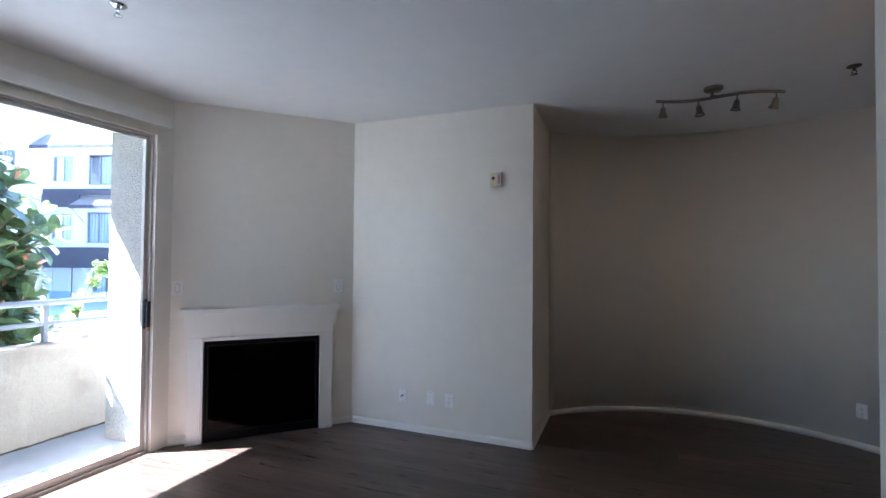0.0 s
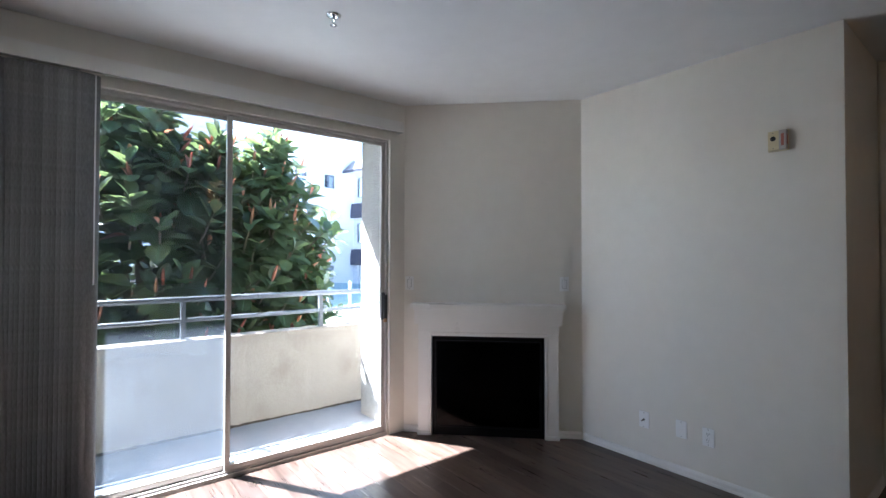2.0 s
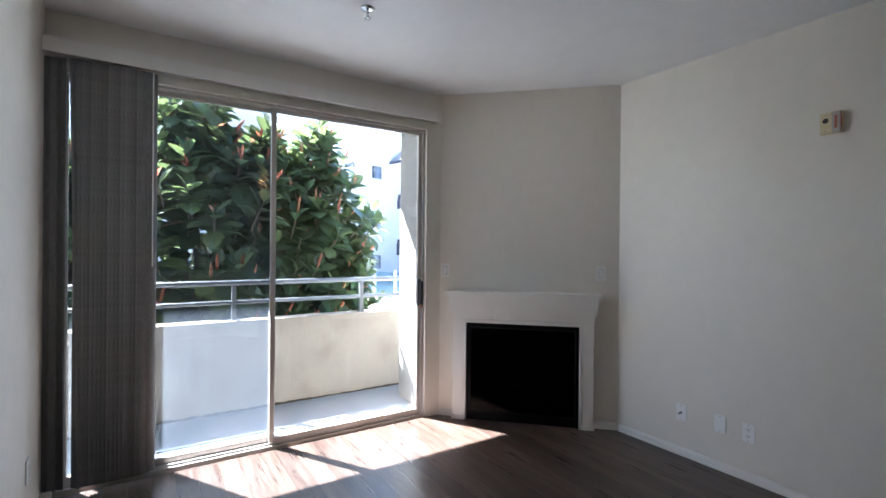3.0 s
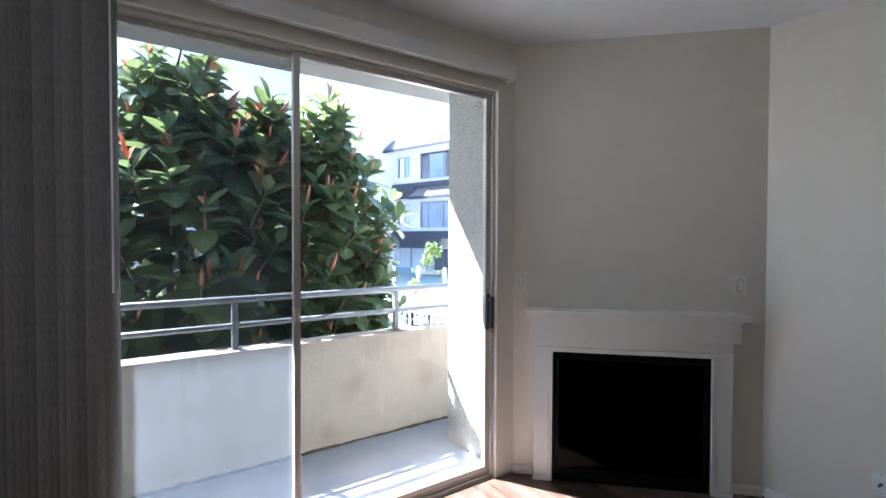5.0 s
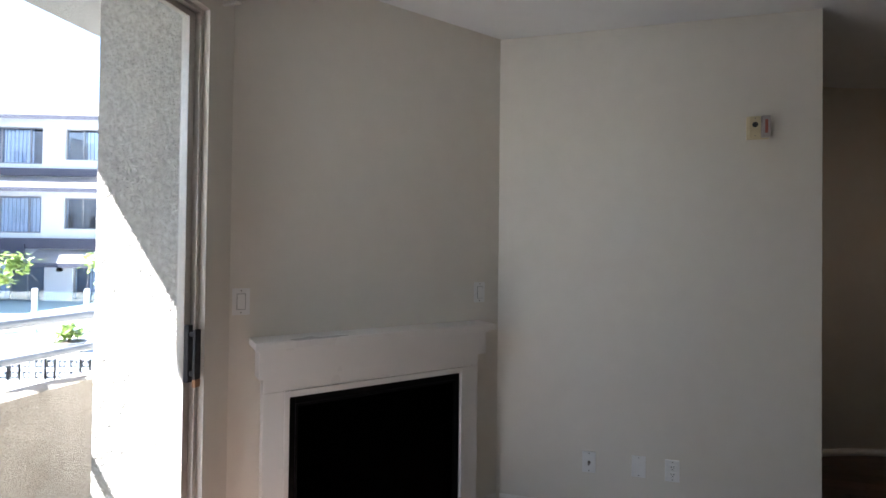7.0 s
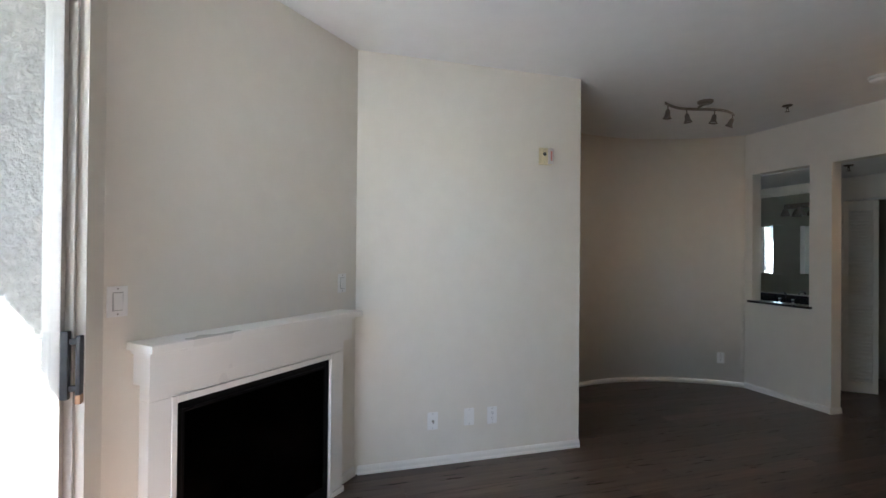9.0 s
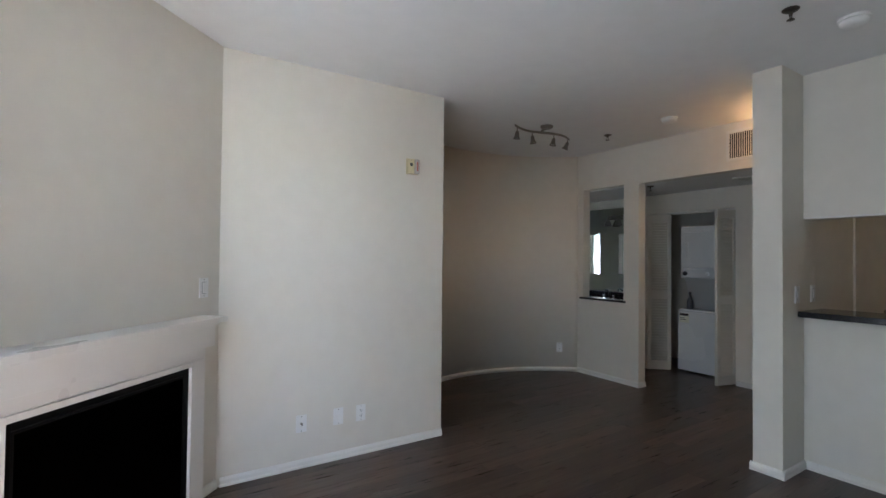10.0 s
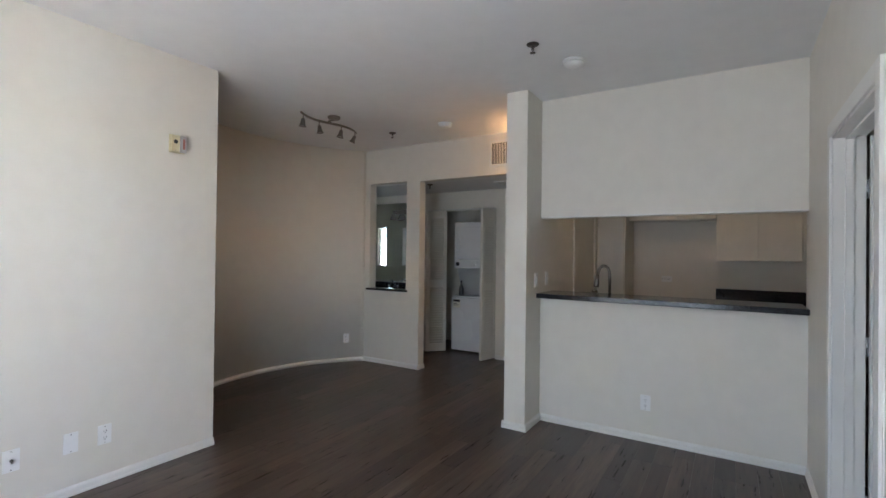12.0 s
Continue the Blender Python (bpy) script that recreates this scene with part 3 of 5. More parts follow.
def plate(style, m):
    """A cover plate on a wall: local x along it, y out of it, z up."""
    names = {"switch": ("light_switch", "white rocker light switch on a painted wall", "light switch"),
             "duplex": ("power_outlet", "white double power outlet low on the wall", "outlet"),
             "coax": ("cable_outlet", "white cable plate with a metal coax connector", "outlet"),
             "blank": ("blank_plate", "plain white blank cover plate", "cover plate")}
    n, label, cat = names[style]
    ob = group_of(n, label, cat, "wall plates", m=m)
    part("cover", B((-0.036, 0.036, 0, 0.006, -0.058, 0.058), bevel=0.002), PLATE, ob)
    if style == "switch":
        # raised grey ring; its colour gives the rocker a shadow outline
        part("rocker_shade_ring", B((-0.0185, 0.0185, 0.0061, 0.0072, -0.0352, 0.0352)), GAP_SHADE, ob, "grey ring painting in the shadow gap round the rocker")
        bm = B((-0.0155, 0.0155, 0.0076, 0.012, -0.032, 0.032), bevel=0.0015)
        bmesh.ops.rotate(bm, verts=bm.verts, cent=(0, 0.008, 0), matrix=Matrix.Rotation(radians(3), 3, "X"))
        part("rocker", bm, PLATE, ob)
    elif style == "duplex":
        for z in (-0.0195, 0.0195):
            face = part("socket", B((-0.017, 0.017, 0.0061, 0.009, z - 0.0145, z + 0.0145), bevel=0.002), PLATE, ob)
            part("slots", B((-0.008, -0.005, 0.0091, 0.0096, z - 0.001, z + 0.008), (0.005, 0.008, 0.0091, 0.0096, z - 0.001, z + 0.007), (-0.0025, 0.0025, 0.0091, 0.0096, z - 0.011, z - 0.006)), SLOT, face, "dark slots")
    elif style == "coax":
        bm = bmesh.new()
        tube(bm, [(0, 0.006, 0), (0, 0.014, 0)], 0.0085, 6)
        tube(bm, [(0, 0.014, 0), (0.004, 0.034, -0.004)], 0.0045, 10)
        part("connector", bm, NICKEL, ob, "threaded metal connector")
    for z in (-0.048, 0.048):
        bm = bmesh.new()
        tube(bm, [(0, 0.006, z), (0, 0.0072, z)], 0.003, 8)
        part("screw", bm, NICKEL, ob)
    return ob


plate("coax", pose(-1.648, YN, 0.298, 0, 0, 180))
plate("blank", pose(-1.387, YN, 0.303, 0, 0, 180))
plate("duplex", pose(-1.217, YN, 0.299, 0, 0, 180))
plate("duplex", pose(XB, 1.245, 0.295, 0, 0, 90))
plate("switch", DIAG @ pose(1.411, 0, 1.239))
plate("switch", DIAG @ pose(0.138, 0, 1.240))
th = math.atan2(4.93 - CY, 1.93 - CX)
plate("duplex", pose(CX + CR * math.cos(th), CY + CR * math.sin(th), 0.30, 0, 0, math.degrees(th) + 90))
plate("duplex", pose(-2.80, YS, 0.33))
plate("switch", pose(1.20, 2.09, 1.205, 0, 0, 180))
plate("switch", pose(1.46, 2.09, 1.205, 0, 0, 180))
plate("duplex", pose(3.65, 1.36, 1.14, 0, 90, 90))

# ---- alarm sounder on the north wall ----
alarm = group_of("alarm_sounder", "aged beige alarm sounder on the wall", "alarm", m=pose(-0.812, YN, 2.138, 0, 0, 180))
part("body", B((-0.044, 0.056, 0, 0.016, -0.060, 0.060), bevel=0.003), BEIGE, alarm)
part("face", B((-0.002, 0.052, 0.0161, 0.032, -0.056, 0.056), bevel=0.003), BEIGE, alarm)
bm = bmesh.new()
lathe(bm, [(0.012, 0), (0.014, 0.002), (0.013, 0.004)], sides=20, m=pose(0.026, 0.0321, 0.012, -90))
part("button_ring", bm, SLOT, alarm, "dark ring")
part("strobe", B((-0.042, -0.004, 0.0161, 0.044, -0.056, 0.056), bevel=0.005), surface("strobe_lens", (0.45, 0.42, 0.40), (0.55, 0.5, 0.48), 0.3, 30, 0), alarm, "grey strobe lens")
part("letter_bar", B((-0.0435, -0.0424, 0.022, 0.040, -0.03, 0.03), (-0.03, -0.016, 0.0441, 0.0448, -0.035, 0.035)), surface("faded_red_print", (0.4, 0.12, 0.1), (0.45, 0.16, 0.12), 0.6, 30, 0), alarm, "faded red lettering")
for z in (0.045, -0.045):
    bm = bmesh.new()
    tube(bm, [(0.026, 0.0321, z), (0.026, 0.034, z)], 0.003, 8)
    part("screw", bm, NICKEL, alarm)

# ---- ceiling fixtures ----
def sprinkler(x, y, z, metal, label):
    ob = group_of("fire_sprinkler", label, "sprinkler", "fire sprinklers", m=pose(x, y, z))
    bm = bmesh.new()
    lathe(bm, [(0.040, 0), (0.039, -0.004), (0.030, -0.010), (0.014, -0.012)], sides=24)
    part("escutcheon", bm, metal, ob)
    bm = bmesh.new()
    tube(bm, [(0, 0, -0.01), (0, 0, -0.03)], 0.009, 10)
    tube(bm, [(-0.009, 0, -0.026), (-0.013, 0, -0.038), (-0.004, 0, -0.054)], 0.0028, 8)
    tube(bm, [(0.009, 0, -0.026), (0.013, 0, -0.038), (0.004, 0, -0.054)], 0.0028, 8)
    part("head", bm, metal, ob)
    bm = bmesh.new()
    lathe(bm, [(0.018, -0.054), (0.019, -0.0555), (0.004, -0.057)], sides=16)
    part("deflector", bm, metal, ob)


BRONZE = surface("dull_bronze", (0.10, 0.085, 0.07), (0.15, 0.13, 0.11), 0.4, 60, 0, metal=0.9)
CHROME = surface("chrome", (0.62, 0.64, 0.66), (0.68, 0.70, 0.72), 0.12, 60, 0, metal=1.0)
sprinkler(-2.195, 1.753, CE, CHROME, "chrome fire sprinkler in the ceiling")
sprinkler(0.228, 1.761, CE, BRONZE, "dull bronze fire sprinkler in the ceiling")
sprinkler(1.52, 3.89, CE, BRONZE, "dull bronze fire sprinkler in the ceiling")
sprinkler(2.40, 3.97, 2.29, BRONZE, "dull bronze fire sprinkler in the hall ceiling")


def smoke_alarm(x, y, z):
    ob = group_of("smoke_detector", "round white smoke detector on the ceiling", "smoke detector", "smoke detectors", m=pose(x, y, z))
    bm = bmesh.new()
    lathe(bm, [(0.072, 0), (0.072, -0.012), (0.068, -0.014)], sides=32)
    part("base", bm, PLATE, ob)
    bm = bmesh.new()
    lathe(bm, [(0.064, -0.0141), (0.062, -0.030), (0.050, -0.040), (0.02, -0.042)], sides=32)
    part("cover", bm, PLATE, ob)


smoke_alarm(0.60, 1.61, CE)
smoke_alarm(1.49, 3.19, CE)

track = group_of("track_light", "brushed nickel track light with four spots, switched off", "track light", m=pose(0.80, 4.10, CE))
bm = bmesh.new()
lathe(bm, [(0.062, 0), (0.062, -0.014), (0.050, -0.026), (0.012, -0.028)], (-0.045, -0.085, 0), 28)
part("canopy", bm, NICKEL, track)


def wave(s):
    return Vector((0.42 * s, 0.043 * s - 0.055 * math.sin(s * math.pi), -0.042))


bm = bmesh.new()
tube(bm, [wave(-1 + i / 12) + Vector((0, 0, 0.006)) for i in range(25)], 0.0055, 8)
tube(bm, [wave(-1 + i / 12) + Vector((0, 0, -0.006)) for i in range(25)], 0.0055, 8)
part("rail", bm, NICKEL, track)
part("stem", (lambda b: (tube(b, [(-0.045, -0.085, -0.026), (-0.05, -0.02, -0.034), (0, 0, -0.040)], 0.009, 8), b)[1])(bmesh.new()), NICKEL, track)
for s, tilt, yaw in ((-0.88, 6, 10), (-0.30, 8, -120), (0.27, 10, 60), (0.86, 26, 20)):
    p = wave(s)
    bm = bmesh.new()
    tube(bm, [p + Vector((0, 0, -0.008)), p + Vector((0, 0, -0.045))], 0.005, 8)
    arm = part("arm", bm, NICKEL, track)
    m = Matrix.Translation(p + Vector((0, 0, -0.045))) @ pose(0, 0, 0, tilt, 0, yaw)
    bm = bmesh.new()
    lathe(bm, [(0.008, 0.004), (0.017, -0.006), (0.020, -0.03), (0.022, -0.048), (0.031, -0.066), (0.036, -0.074), (0.033, -0.074), (0.026, -0.060)], sides=20, m=m)
    shade = part("shade", bm, NICKEL, arm)
    bm = bmesh.new()
    lathe(bm, [(0.005, -0.052), (0.024, -0.058), (0.026, -0.066), (0.01, -0.069)], sides=16, m=m)
    part("bulb", bm, BULB, arm, "unlit reflector bulb")


def grille(m, w, h, label, name="air_vent"):
    """A vent in a wall: local x along it, y out, z up."""
    ob = group_of(name, label, "air vent", m=m)
    part("backing", B((-w / 2 + 0.03, w / 2 - 0.03, 0.001, 0.003, -h / 2 + 0.03, h / 2 - 0.03)), BLACK, ob)
    part("frame", B((-w / 2, w / 2, 0, 0.010, h / 2 - 0.024, h / 2), (-w / 2, w / 2, 0, 0.010, -h / 2, -h / 2 + 0.024), (-w / 2, -w / 2 + 0.024, 0, 0.010, -h / 2 + 0.024, h / 2 - 0.024), (w / 2 - 0.024, w / 2, 0, 0.010, -h / 2 + 0.024, h / 2 - 0.024), bevel=0.002), TRIM, ob)
    n = int((w - 0.07) / 0.018)
    me = mesh_of("slat", B((-0.0028, 0.0028, 0.004, 0.009, -h / 2 + 0.024, h / 2 - 0.024)), TRIM)
    for i in range(n):
        s = new("slat", me)
        s.parent = ob
        s.matrix_basis = pose(-w / 2 + 0.044 + i * (w - 0.088) / (n - 1), 0, 0)
    part("damper_bar", B(*[(-w / 2 + 0.024, w / 2 - 0.024, 0.0031, 0.0045, -h / 2 + 0.05 + k * 0.03, -h / 2 + 0.058 + k * 0.03) for k in range(int((h - 0.09) / 0.03))]), DARK_PLASTIC, ob)
    return ob


grille(pose(XP, 2.80, 2.52, 0, 0, 90), 0.37, 0.29, "white slatted air vent above the hall opening")
grille(pose(2.72, 2.95, 2.29, -90, 0, 90), 0.4, 0.3, "white slatted air vent in the hall ceiling", "ceiling_vent")

# warm ceiling lamp beside the hall, behind the column
lamp = group_of("ceiling_lamp", "lit ceiling lamp with a frosted glass bowl", "ceiling lamp", m=pose(1.975, 2.405, CE))
bm = bmesh.new()
lathe(bm, [(0.13, 0), (0.13, -0.02), (0.12, -0.024)], sides=28)
tube(bm, [(0, 0, -0.024), (0, 0, -0.14)], 0.012, 10)
part("pan", bm, NICKEL, lamp)
GLOW, gnt, gb = material("lit_frosted_glass")
gb.inputs["Base Color"].default_value = (0.8, 0.7, 0.55, 1)
gb.inputs["Emission Color"].default_value = (1.0, 0.55, 0.22, 1)
gb.inputs["Emission Strength"].default_value = LAMP_GLOW
GLOW_DIM = GLOW.copy()
GLOW_DIM.name = "dimly_lit_frosted_glass"
GLOW_DIM.node_tree.nodes["Principled BSDF"].inputs["Emission Strength"].default_value = LAMP_GLOW * 0.45
GLOW_DIM.node_tree.nodes["Principled BSDF"].inputs["Emission Color"].default_value = (1.0, 0.66, 0.36, 1)
bm = bmesh.new()
lathe(bm, [(0.118, -0.1401), (0.11, -0.166), (0.08, -0.191), (0.03, -0.204), (0.005, -0.206)], sides=28)
part("bowl", bm, GLOW, lamp, "glowing frosted glass bowl")

klamp = group_of("kitchen_ceiling_lamp", "lit flush kitchen ceiling lamp with a frosted bowl", "ceiling lamp", m=pose(2.45, 1.0, 2.44))
bm = bmesh.new()
lathe(bm, [(0.15, 0), (0.15, -0.02), (0.14, -0.024)], sides=28)
part("pan", bm, NICKEL, klamp)
bm = bmesh.new()
lathe(bm, [(0.138, -0.0241), (0.13, -0.05), (0.09, -0.075), (0.03, -0.088), (0.005, -0.09)], sides=28)
part("bowl", bm, GLOW_DIM, klamp, "glowing frosted glass bowl")

# ---- doorway in the south wall ----
door2 = group_of("door_2", "white painted panel door standing open beyond the doorway", "door", kind="structure", m=pose(0, YS, 0))
part("jamb", B((0.418, 0.4395, -0.119, 0.006, 0, 2.009), (-0.4495, -0.428, -0.119, 0.006, 0, 2.009), (-0.4495, 0.4395, -0.119, 0.006, 2.0091, 2.0295), bevel=0.002), TRIM, door2)
part("casing", B((0.430, 0.496, 0.0065, 0.018, 0, 2.088), (-0.506, -0.440, 0.0065, 0.018, 0, 2.088), (-0.4399, 0.4299, 0.0065, 0.018, 2.02, 2.088), (0.452, 0.496, 0.0005, 0.0064, 0, 2.088), (-0.506, -0.462, 0.0005, 0.0064, 0, 2.088), bevel=0.002), TRIM, door2)
part("door_stop", B((0.405, 0.4178, -0.075, -0.04, 0, 2.008), (-0.4278, -0.415, -0.075, -0.04, 0, 2.008), (-0.415, 0.405, -0.075, -0.04, 1.996, 2.008), bevel=0.002), TRIM, door2)
leaf = part("leaf", B((0.380, 0.416, -0.95, -0.130, 0.012, 2.002), bevel=0.003), TRIM, door2)
part("panels", B(*[(0.3765, 0.3799, y, y + 0.28, z0, z1) for y in (-0.88, -0.5) for z0, z1 in ((0.18, 0.75), (0.92, 1.5), (1.62, 1.86))], bevel=0.0015), TRIM, leaf)
for z in (0.25, 1.0, 1.75):
    bm = bmesh.new()
    tube(bm, [(0.405, -0.122, z - 0.045), (0.405, -0.122, z + 0.045)], 0.0055, 8)
    part("hinge", bm, CHROME, leaf, "bright steel hinge")

# ---- kitchen pass-through and kitchen ----
thing("bar_top", B((XB - 0.115, XB + 0.30, YS + 0.004, 2.086, 1.0505, 1.090), bevel=0.005), GRANITE, "black granite bar top on the half wall", "counter")
structure("opening_trim", B((XB - 0.002, XB + 0.122, YS + 0.002, 2.088, 1.728, 1.7385)), TRIM, "white edge under the pass-through header", "trim")


def cabinet(name, x0, x1, y0, y1, z0, z1, doors, label, front=-1):
    """A cupboard whose doors face -x (front -1) or +x."""
    ob = group_of(name, label, "cabinet", "kitchen cabinets", m=pose(x0 if front < 0 else x1, y0, z0))
    d, w, h = x1 - x0, y1 - y0, z1 - z0
    s = -front
    part("body", B((min(0, s * d), max(0, s * d), 0, w, 0, h)), CREAM, ob)
    dw = w / doors
    for i in range(doors):
        a, b = i * dw + 0.004, (i + 1) * dw - 0.004
        xa, xb = sorted((-s * 0.001, -s * 0.019))
        dr = part("cabinet_door", B((xa, xb, a, b, 0.004, h - 0.004), bevel=0.003), CREAM, ob)
        xa, xb = sorted((-s * 0.0191, -s * 0.025))
        rail_w = min(0.055, h * 0.2)
        part("door_frame", B((xa, xb, a + 0.001, a + 0.055, 0.006, h - 0.006), (xa, xb, b - 0.055, b - 0.001, 0.006, h - 0.006), (xa, xb, a + 0.055, b - 0.055, 0.006, rail_w), (xa, xb, a + 0.055, b - 0.055, h - rail_w, h - 0.006), bevel=0.0015), CREAM, dr)
    return ob


cabinet("wall_cabinet", 3.34, 3.649, 0.094, 0.840, 1.372, 2.10, 2, "cream painted wall cabinet with two panel doors")
cabinet("wall_cabinet", 3.34, 3.649, -0.298, 0.090, 1.372, 2.10, 1, "cream painted wall cabinet with one panel door")
cabinet("fridge_cabinet", 3.32, 3.649, 0.845, 1.735, 1.825, 2.10, 2, "cream cabinet over the empty refrigerator niche")
structure("soffit_kitchen", B((3.30, 3.649, -0.299, 1.735, 2.101, 2.439)), PAINT, "painted soffit above the kitchen cabinets", "trim")
structure("pilaster_kitchen", B((3.27, 3.649, 1.76, 2.089, 0, 2.439), bevel=0.006), PAINT, "painted wall end beside the refrigerator niche", "wall")
structure("niche_panel", B((3.10, 3.649, 1.737, 1.759, 0, 2.10)), CREAM, "cream side panel of the refrigerator niche", "trim")
cabinet("base_cabinet", 3.06, 3.649, -0.298, 0.84, 0.0, 0.87, 3, "cream base cabinet under a black counter")
thing("worktop", B((3.02, 3.648, -0.298, 0.848, 0.8705, 0.91), bevel=0.004), GRANITE, "black granite counter along the back wall", "counter")
thing("backsplash", B((3.628, 3.649, -0.298, 0.850, 0.9105, 1.05), bevel=0.003), GRANITE, "black granite backsplash strip", "backsplash")
cabinet("base_cabinet", XB + 0.121, 2.03, -0.298, 2.088, 0.0, 0.87, 4, "cream base cabinet under the sink counter", front=1)
thing("worktop", B((XB + 0.121, 2.06, -0.298, 2.088, 0.8705, 0.91), bevel=0.004), GRANITE, "black granite sink counter behind the half wall", "counter")
faucet = group_of("kitchen_faucet", "dark brushed nickel gooseneck kitchen faucet with pull-down head", "faucet", m=pose(1.70, 1.60, 0.91))
bm = bmesh.new()
lathe(bm, [(0.028, 0), (0.028, 0.012), (0.019, 0.03), (0.017, 0.07)], sides=20)
part("base", bm, DARK_NICKEL, faucet)
bm = bmesh.new()
pts = [(0, 0, 0.07), (0, 0, 0.34)] + [(0, 0.05 - 0.05 * math.cos(a), 0.34 + 0.075 * math.sin(a)) for a in [math.pi * k / 10 for k in range(1, 10)]] + [(0, 0.103, 0.325)]
tube(bm, pts, 0.0125, 12)
part("spout", bm, DARK_NICKEL, faucet)
bm = bmesh.new()
tube(bm, [(0, 0.103, 0.335), (0, 0.108, 0.29), (0, 0.114, 0.245), (0, 0.116, 0.225)], [0.014, 0.017, 0.022, 0.024], 14)
part("spray_head", bm, DARK_NICKEL, faucet)
bm = bmesh.new()
tube(bm, [(0, 0.015, 0.05), (0.0, 0.06, 0.055), (0.0, 0.085, 0.10)], 0.007, 8)
part("lever", bm, DARK_NICKEL, faucet)
bm = bmesh.new()
lathe(bm, [(0.02, 0), (0.02, 0.008), (0.011, 0.02), (0.011, 0.13), (0.016, 0.14), (0.014, 0.155), (0.004, 0.158)], sides=16)
thing("soap_dispenser", bm, NICKEL, "small nickel soap dispenser beside the faucet", "dispenser", m=pose(1.70, 1.74, 0.91))

pantry = group_of("door_3", "plain cream kitchen door, closed, with steel hinges", "door", kind="structure", m=pose(0, 2.09, 0))
part("casing", B((2.27, 2.325, -0.014, -0.0005, 0, 2.085), (3.115, 3.17, -0.014, -0.0005, 0, 2.085), (2.3251, 3.1149, -0.014, -0.0005, 2.03, 2.085), bevel=0.003), DOOR_CREAM, pantry)
dl = part("leaf", B((2.334, 3.112, 0.002, 0.038, 0.01, 2.026), bevel=0.002), DOOR_CREAM, pantry)
for z in (0.25, 1.05, 1.77):
    bm = bmesh.new()
    tube(bm, [(2.329, -0.004, z - 0.045), (2.329, -0.004, z + 0.045)], 0.008, 8)
    part("hinge", bm, DARK_NICKEL, dl, "dark steel hinge")
bm = bmesh.new()
lathe(bm, [(0.026, 0), (0.026, 0.006), (0.012, 0.012), (0.012, 0.03), (0.026, 0.045), (0.022, 0.06), (0.006, 0.064)], sides=20, m=pose(3.05, 0.001, 0.98, 90))
part("knob", bm, NICKEL, dl, "round nickel knob")

# ---- vanity pass-through ----
thing("window_ledge", B((XP - 0.035, XP + 0.15, 4.090, 4.736, 0.9305, 0.954), bevel=0.004), GRANITE, "black granite ledge in the vanity pass-through", "ledge")
vanity = group_of("vanity_cabinet", "cream vanity cabinet under a black counter", "cabinet", m=pose(2.62, 4.78, 0))
part("body", B((0.0, 0.549, 0, 1.0, 0.0, 0.82)), CREAM, vanity)
for a in (0.01, 0.51):
    part("cabinet_door", B((-0.02, -0.001, a, a + 0.48, 0.1, 0.8), bevel=0.004), CREAM, vanity)
thing("worktop", B((2.60, 3.168, 4.762, 5.80, 0.8205, 0.86), (3.146, 3.168, 4.762, 5.80, 0.8605, 0.96), bevel=0.003), GRANITE, "black granite vanity top with a low splash", "counter")
thing("wall_mirror", B((3.160, 3.168, 4.66, 5.486, 0.97, 2.17), bevel=0.001), MIRROR, "large frameless wall mirror above the vanity", "mirror")
medicine = group_of("medicine_cabinet", "shallow bathroom cabinet with two mirrored doors", "cabinet", m=pose(3.159, 0, 0))
part("body", B((-0.085, 0.0, 4.905, 5.425, 1.222, 1.786), bevel=0.002), PLATE, medicine)
for y0, y1 in ((4.90, 5.300), (5.305, 5.43)):
    part("mirrored_door", B((-0.092, -0.0855, y0, y1, 1.214, 1.794), bevel=0.001), MIRROR, medicine, "mirrored door")
# unseen window, added so that the cabinet mirror shows a bright strip
strip_win = group_of("strip_window", "narrow white-framed window added for the bright strip in the mirrors", "window", kind="structure", m=pose(XP, 0, 0))
part("window_frame", B((0.04, 0.08, 5.881, 5.90, 1.161, 1.879), (0.04, 0.08, 6.05, 6.069, 1.161, 1.879), (0.04, 0.08, 5.9001, 6.0499, 1.161, 1.18), (0.04, 0.08, 5.9001, 6.0499, 1.86, 1.879)), TRIM, strip_win)
part("pane", B((0.057, 0.063, 5.9001, 6.0499, 1.1801, 1.8599)), GLASS, strip_win, "clear window glass").visible_shadow = False
vf = group_of("vanity_faucet", "small chrome vanity faucet", "faucet", m=pose(3.06, 5.05, 0.86))
bm = bmesh.new()
tube(bm, [(0, 0, 0), (0, 0, 0.10), (-0.03, 0, 0.135), (-0.09, 0, 0.13), (-0.11, 0, 0.11)], 0.012, 10)
part("spout", bm, CHROME, vf)
for dy in (-0.08, 0.08):
    bm = bmesh.new()
    lathe(bm, [(0.02, 0), (0.02, 0.01), (0.012, 0.03), (0.02, 0.045), (0.018, 0.06), (0.005, 0.062)], (0, dy, 0), 14)
    part("handle", bm, CHROME, vf)
vl = group_of("vanity_light", "nickel vanity light with two smoky shades, unlit", "wall lamp", m=pose(3.159, 4.985, 2.03))
part("backplate", B((-0.02, -0.001, -0.16, 0.16, -0.03, 0.03), bevel=0.004), NICKEL, vl)
for dy in (-0.09, 0.09):
    bm = bmesh.new()
    tube(bm, [(-0.02, dy, 0), (-0.07, dy, 0.0), (-0.09, dy, -0.03)], 0.008, 8)
    arm = part("arm", bm, NICKEL, vl)
    bm = bmesh.new()
    lathe(bm, [(0.018, -0.03), (0.028, -0.05), (0.042, -0.085), (0.052, -0.12), (0.049, -0.12), (0.036, -0.08)], (-0.09, dy, 0), 18)
    part("shade", bm, NICKEL, arm, "smoky glass shade")

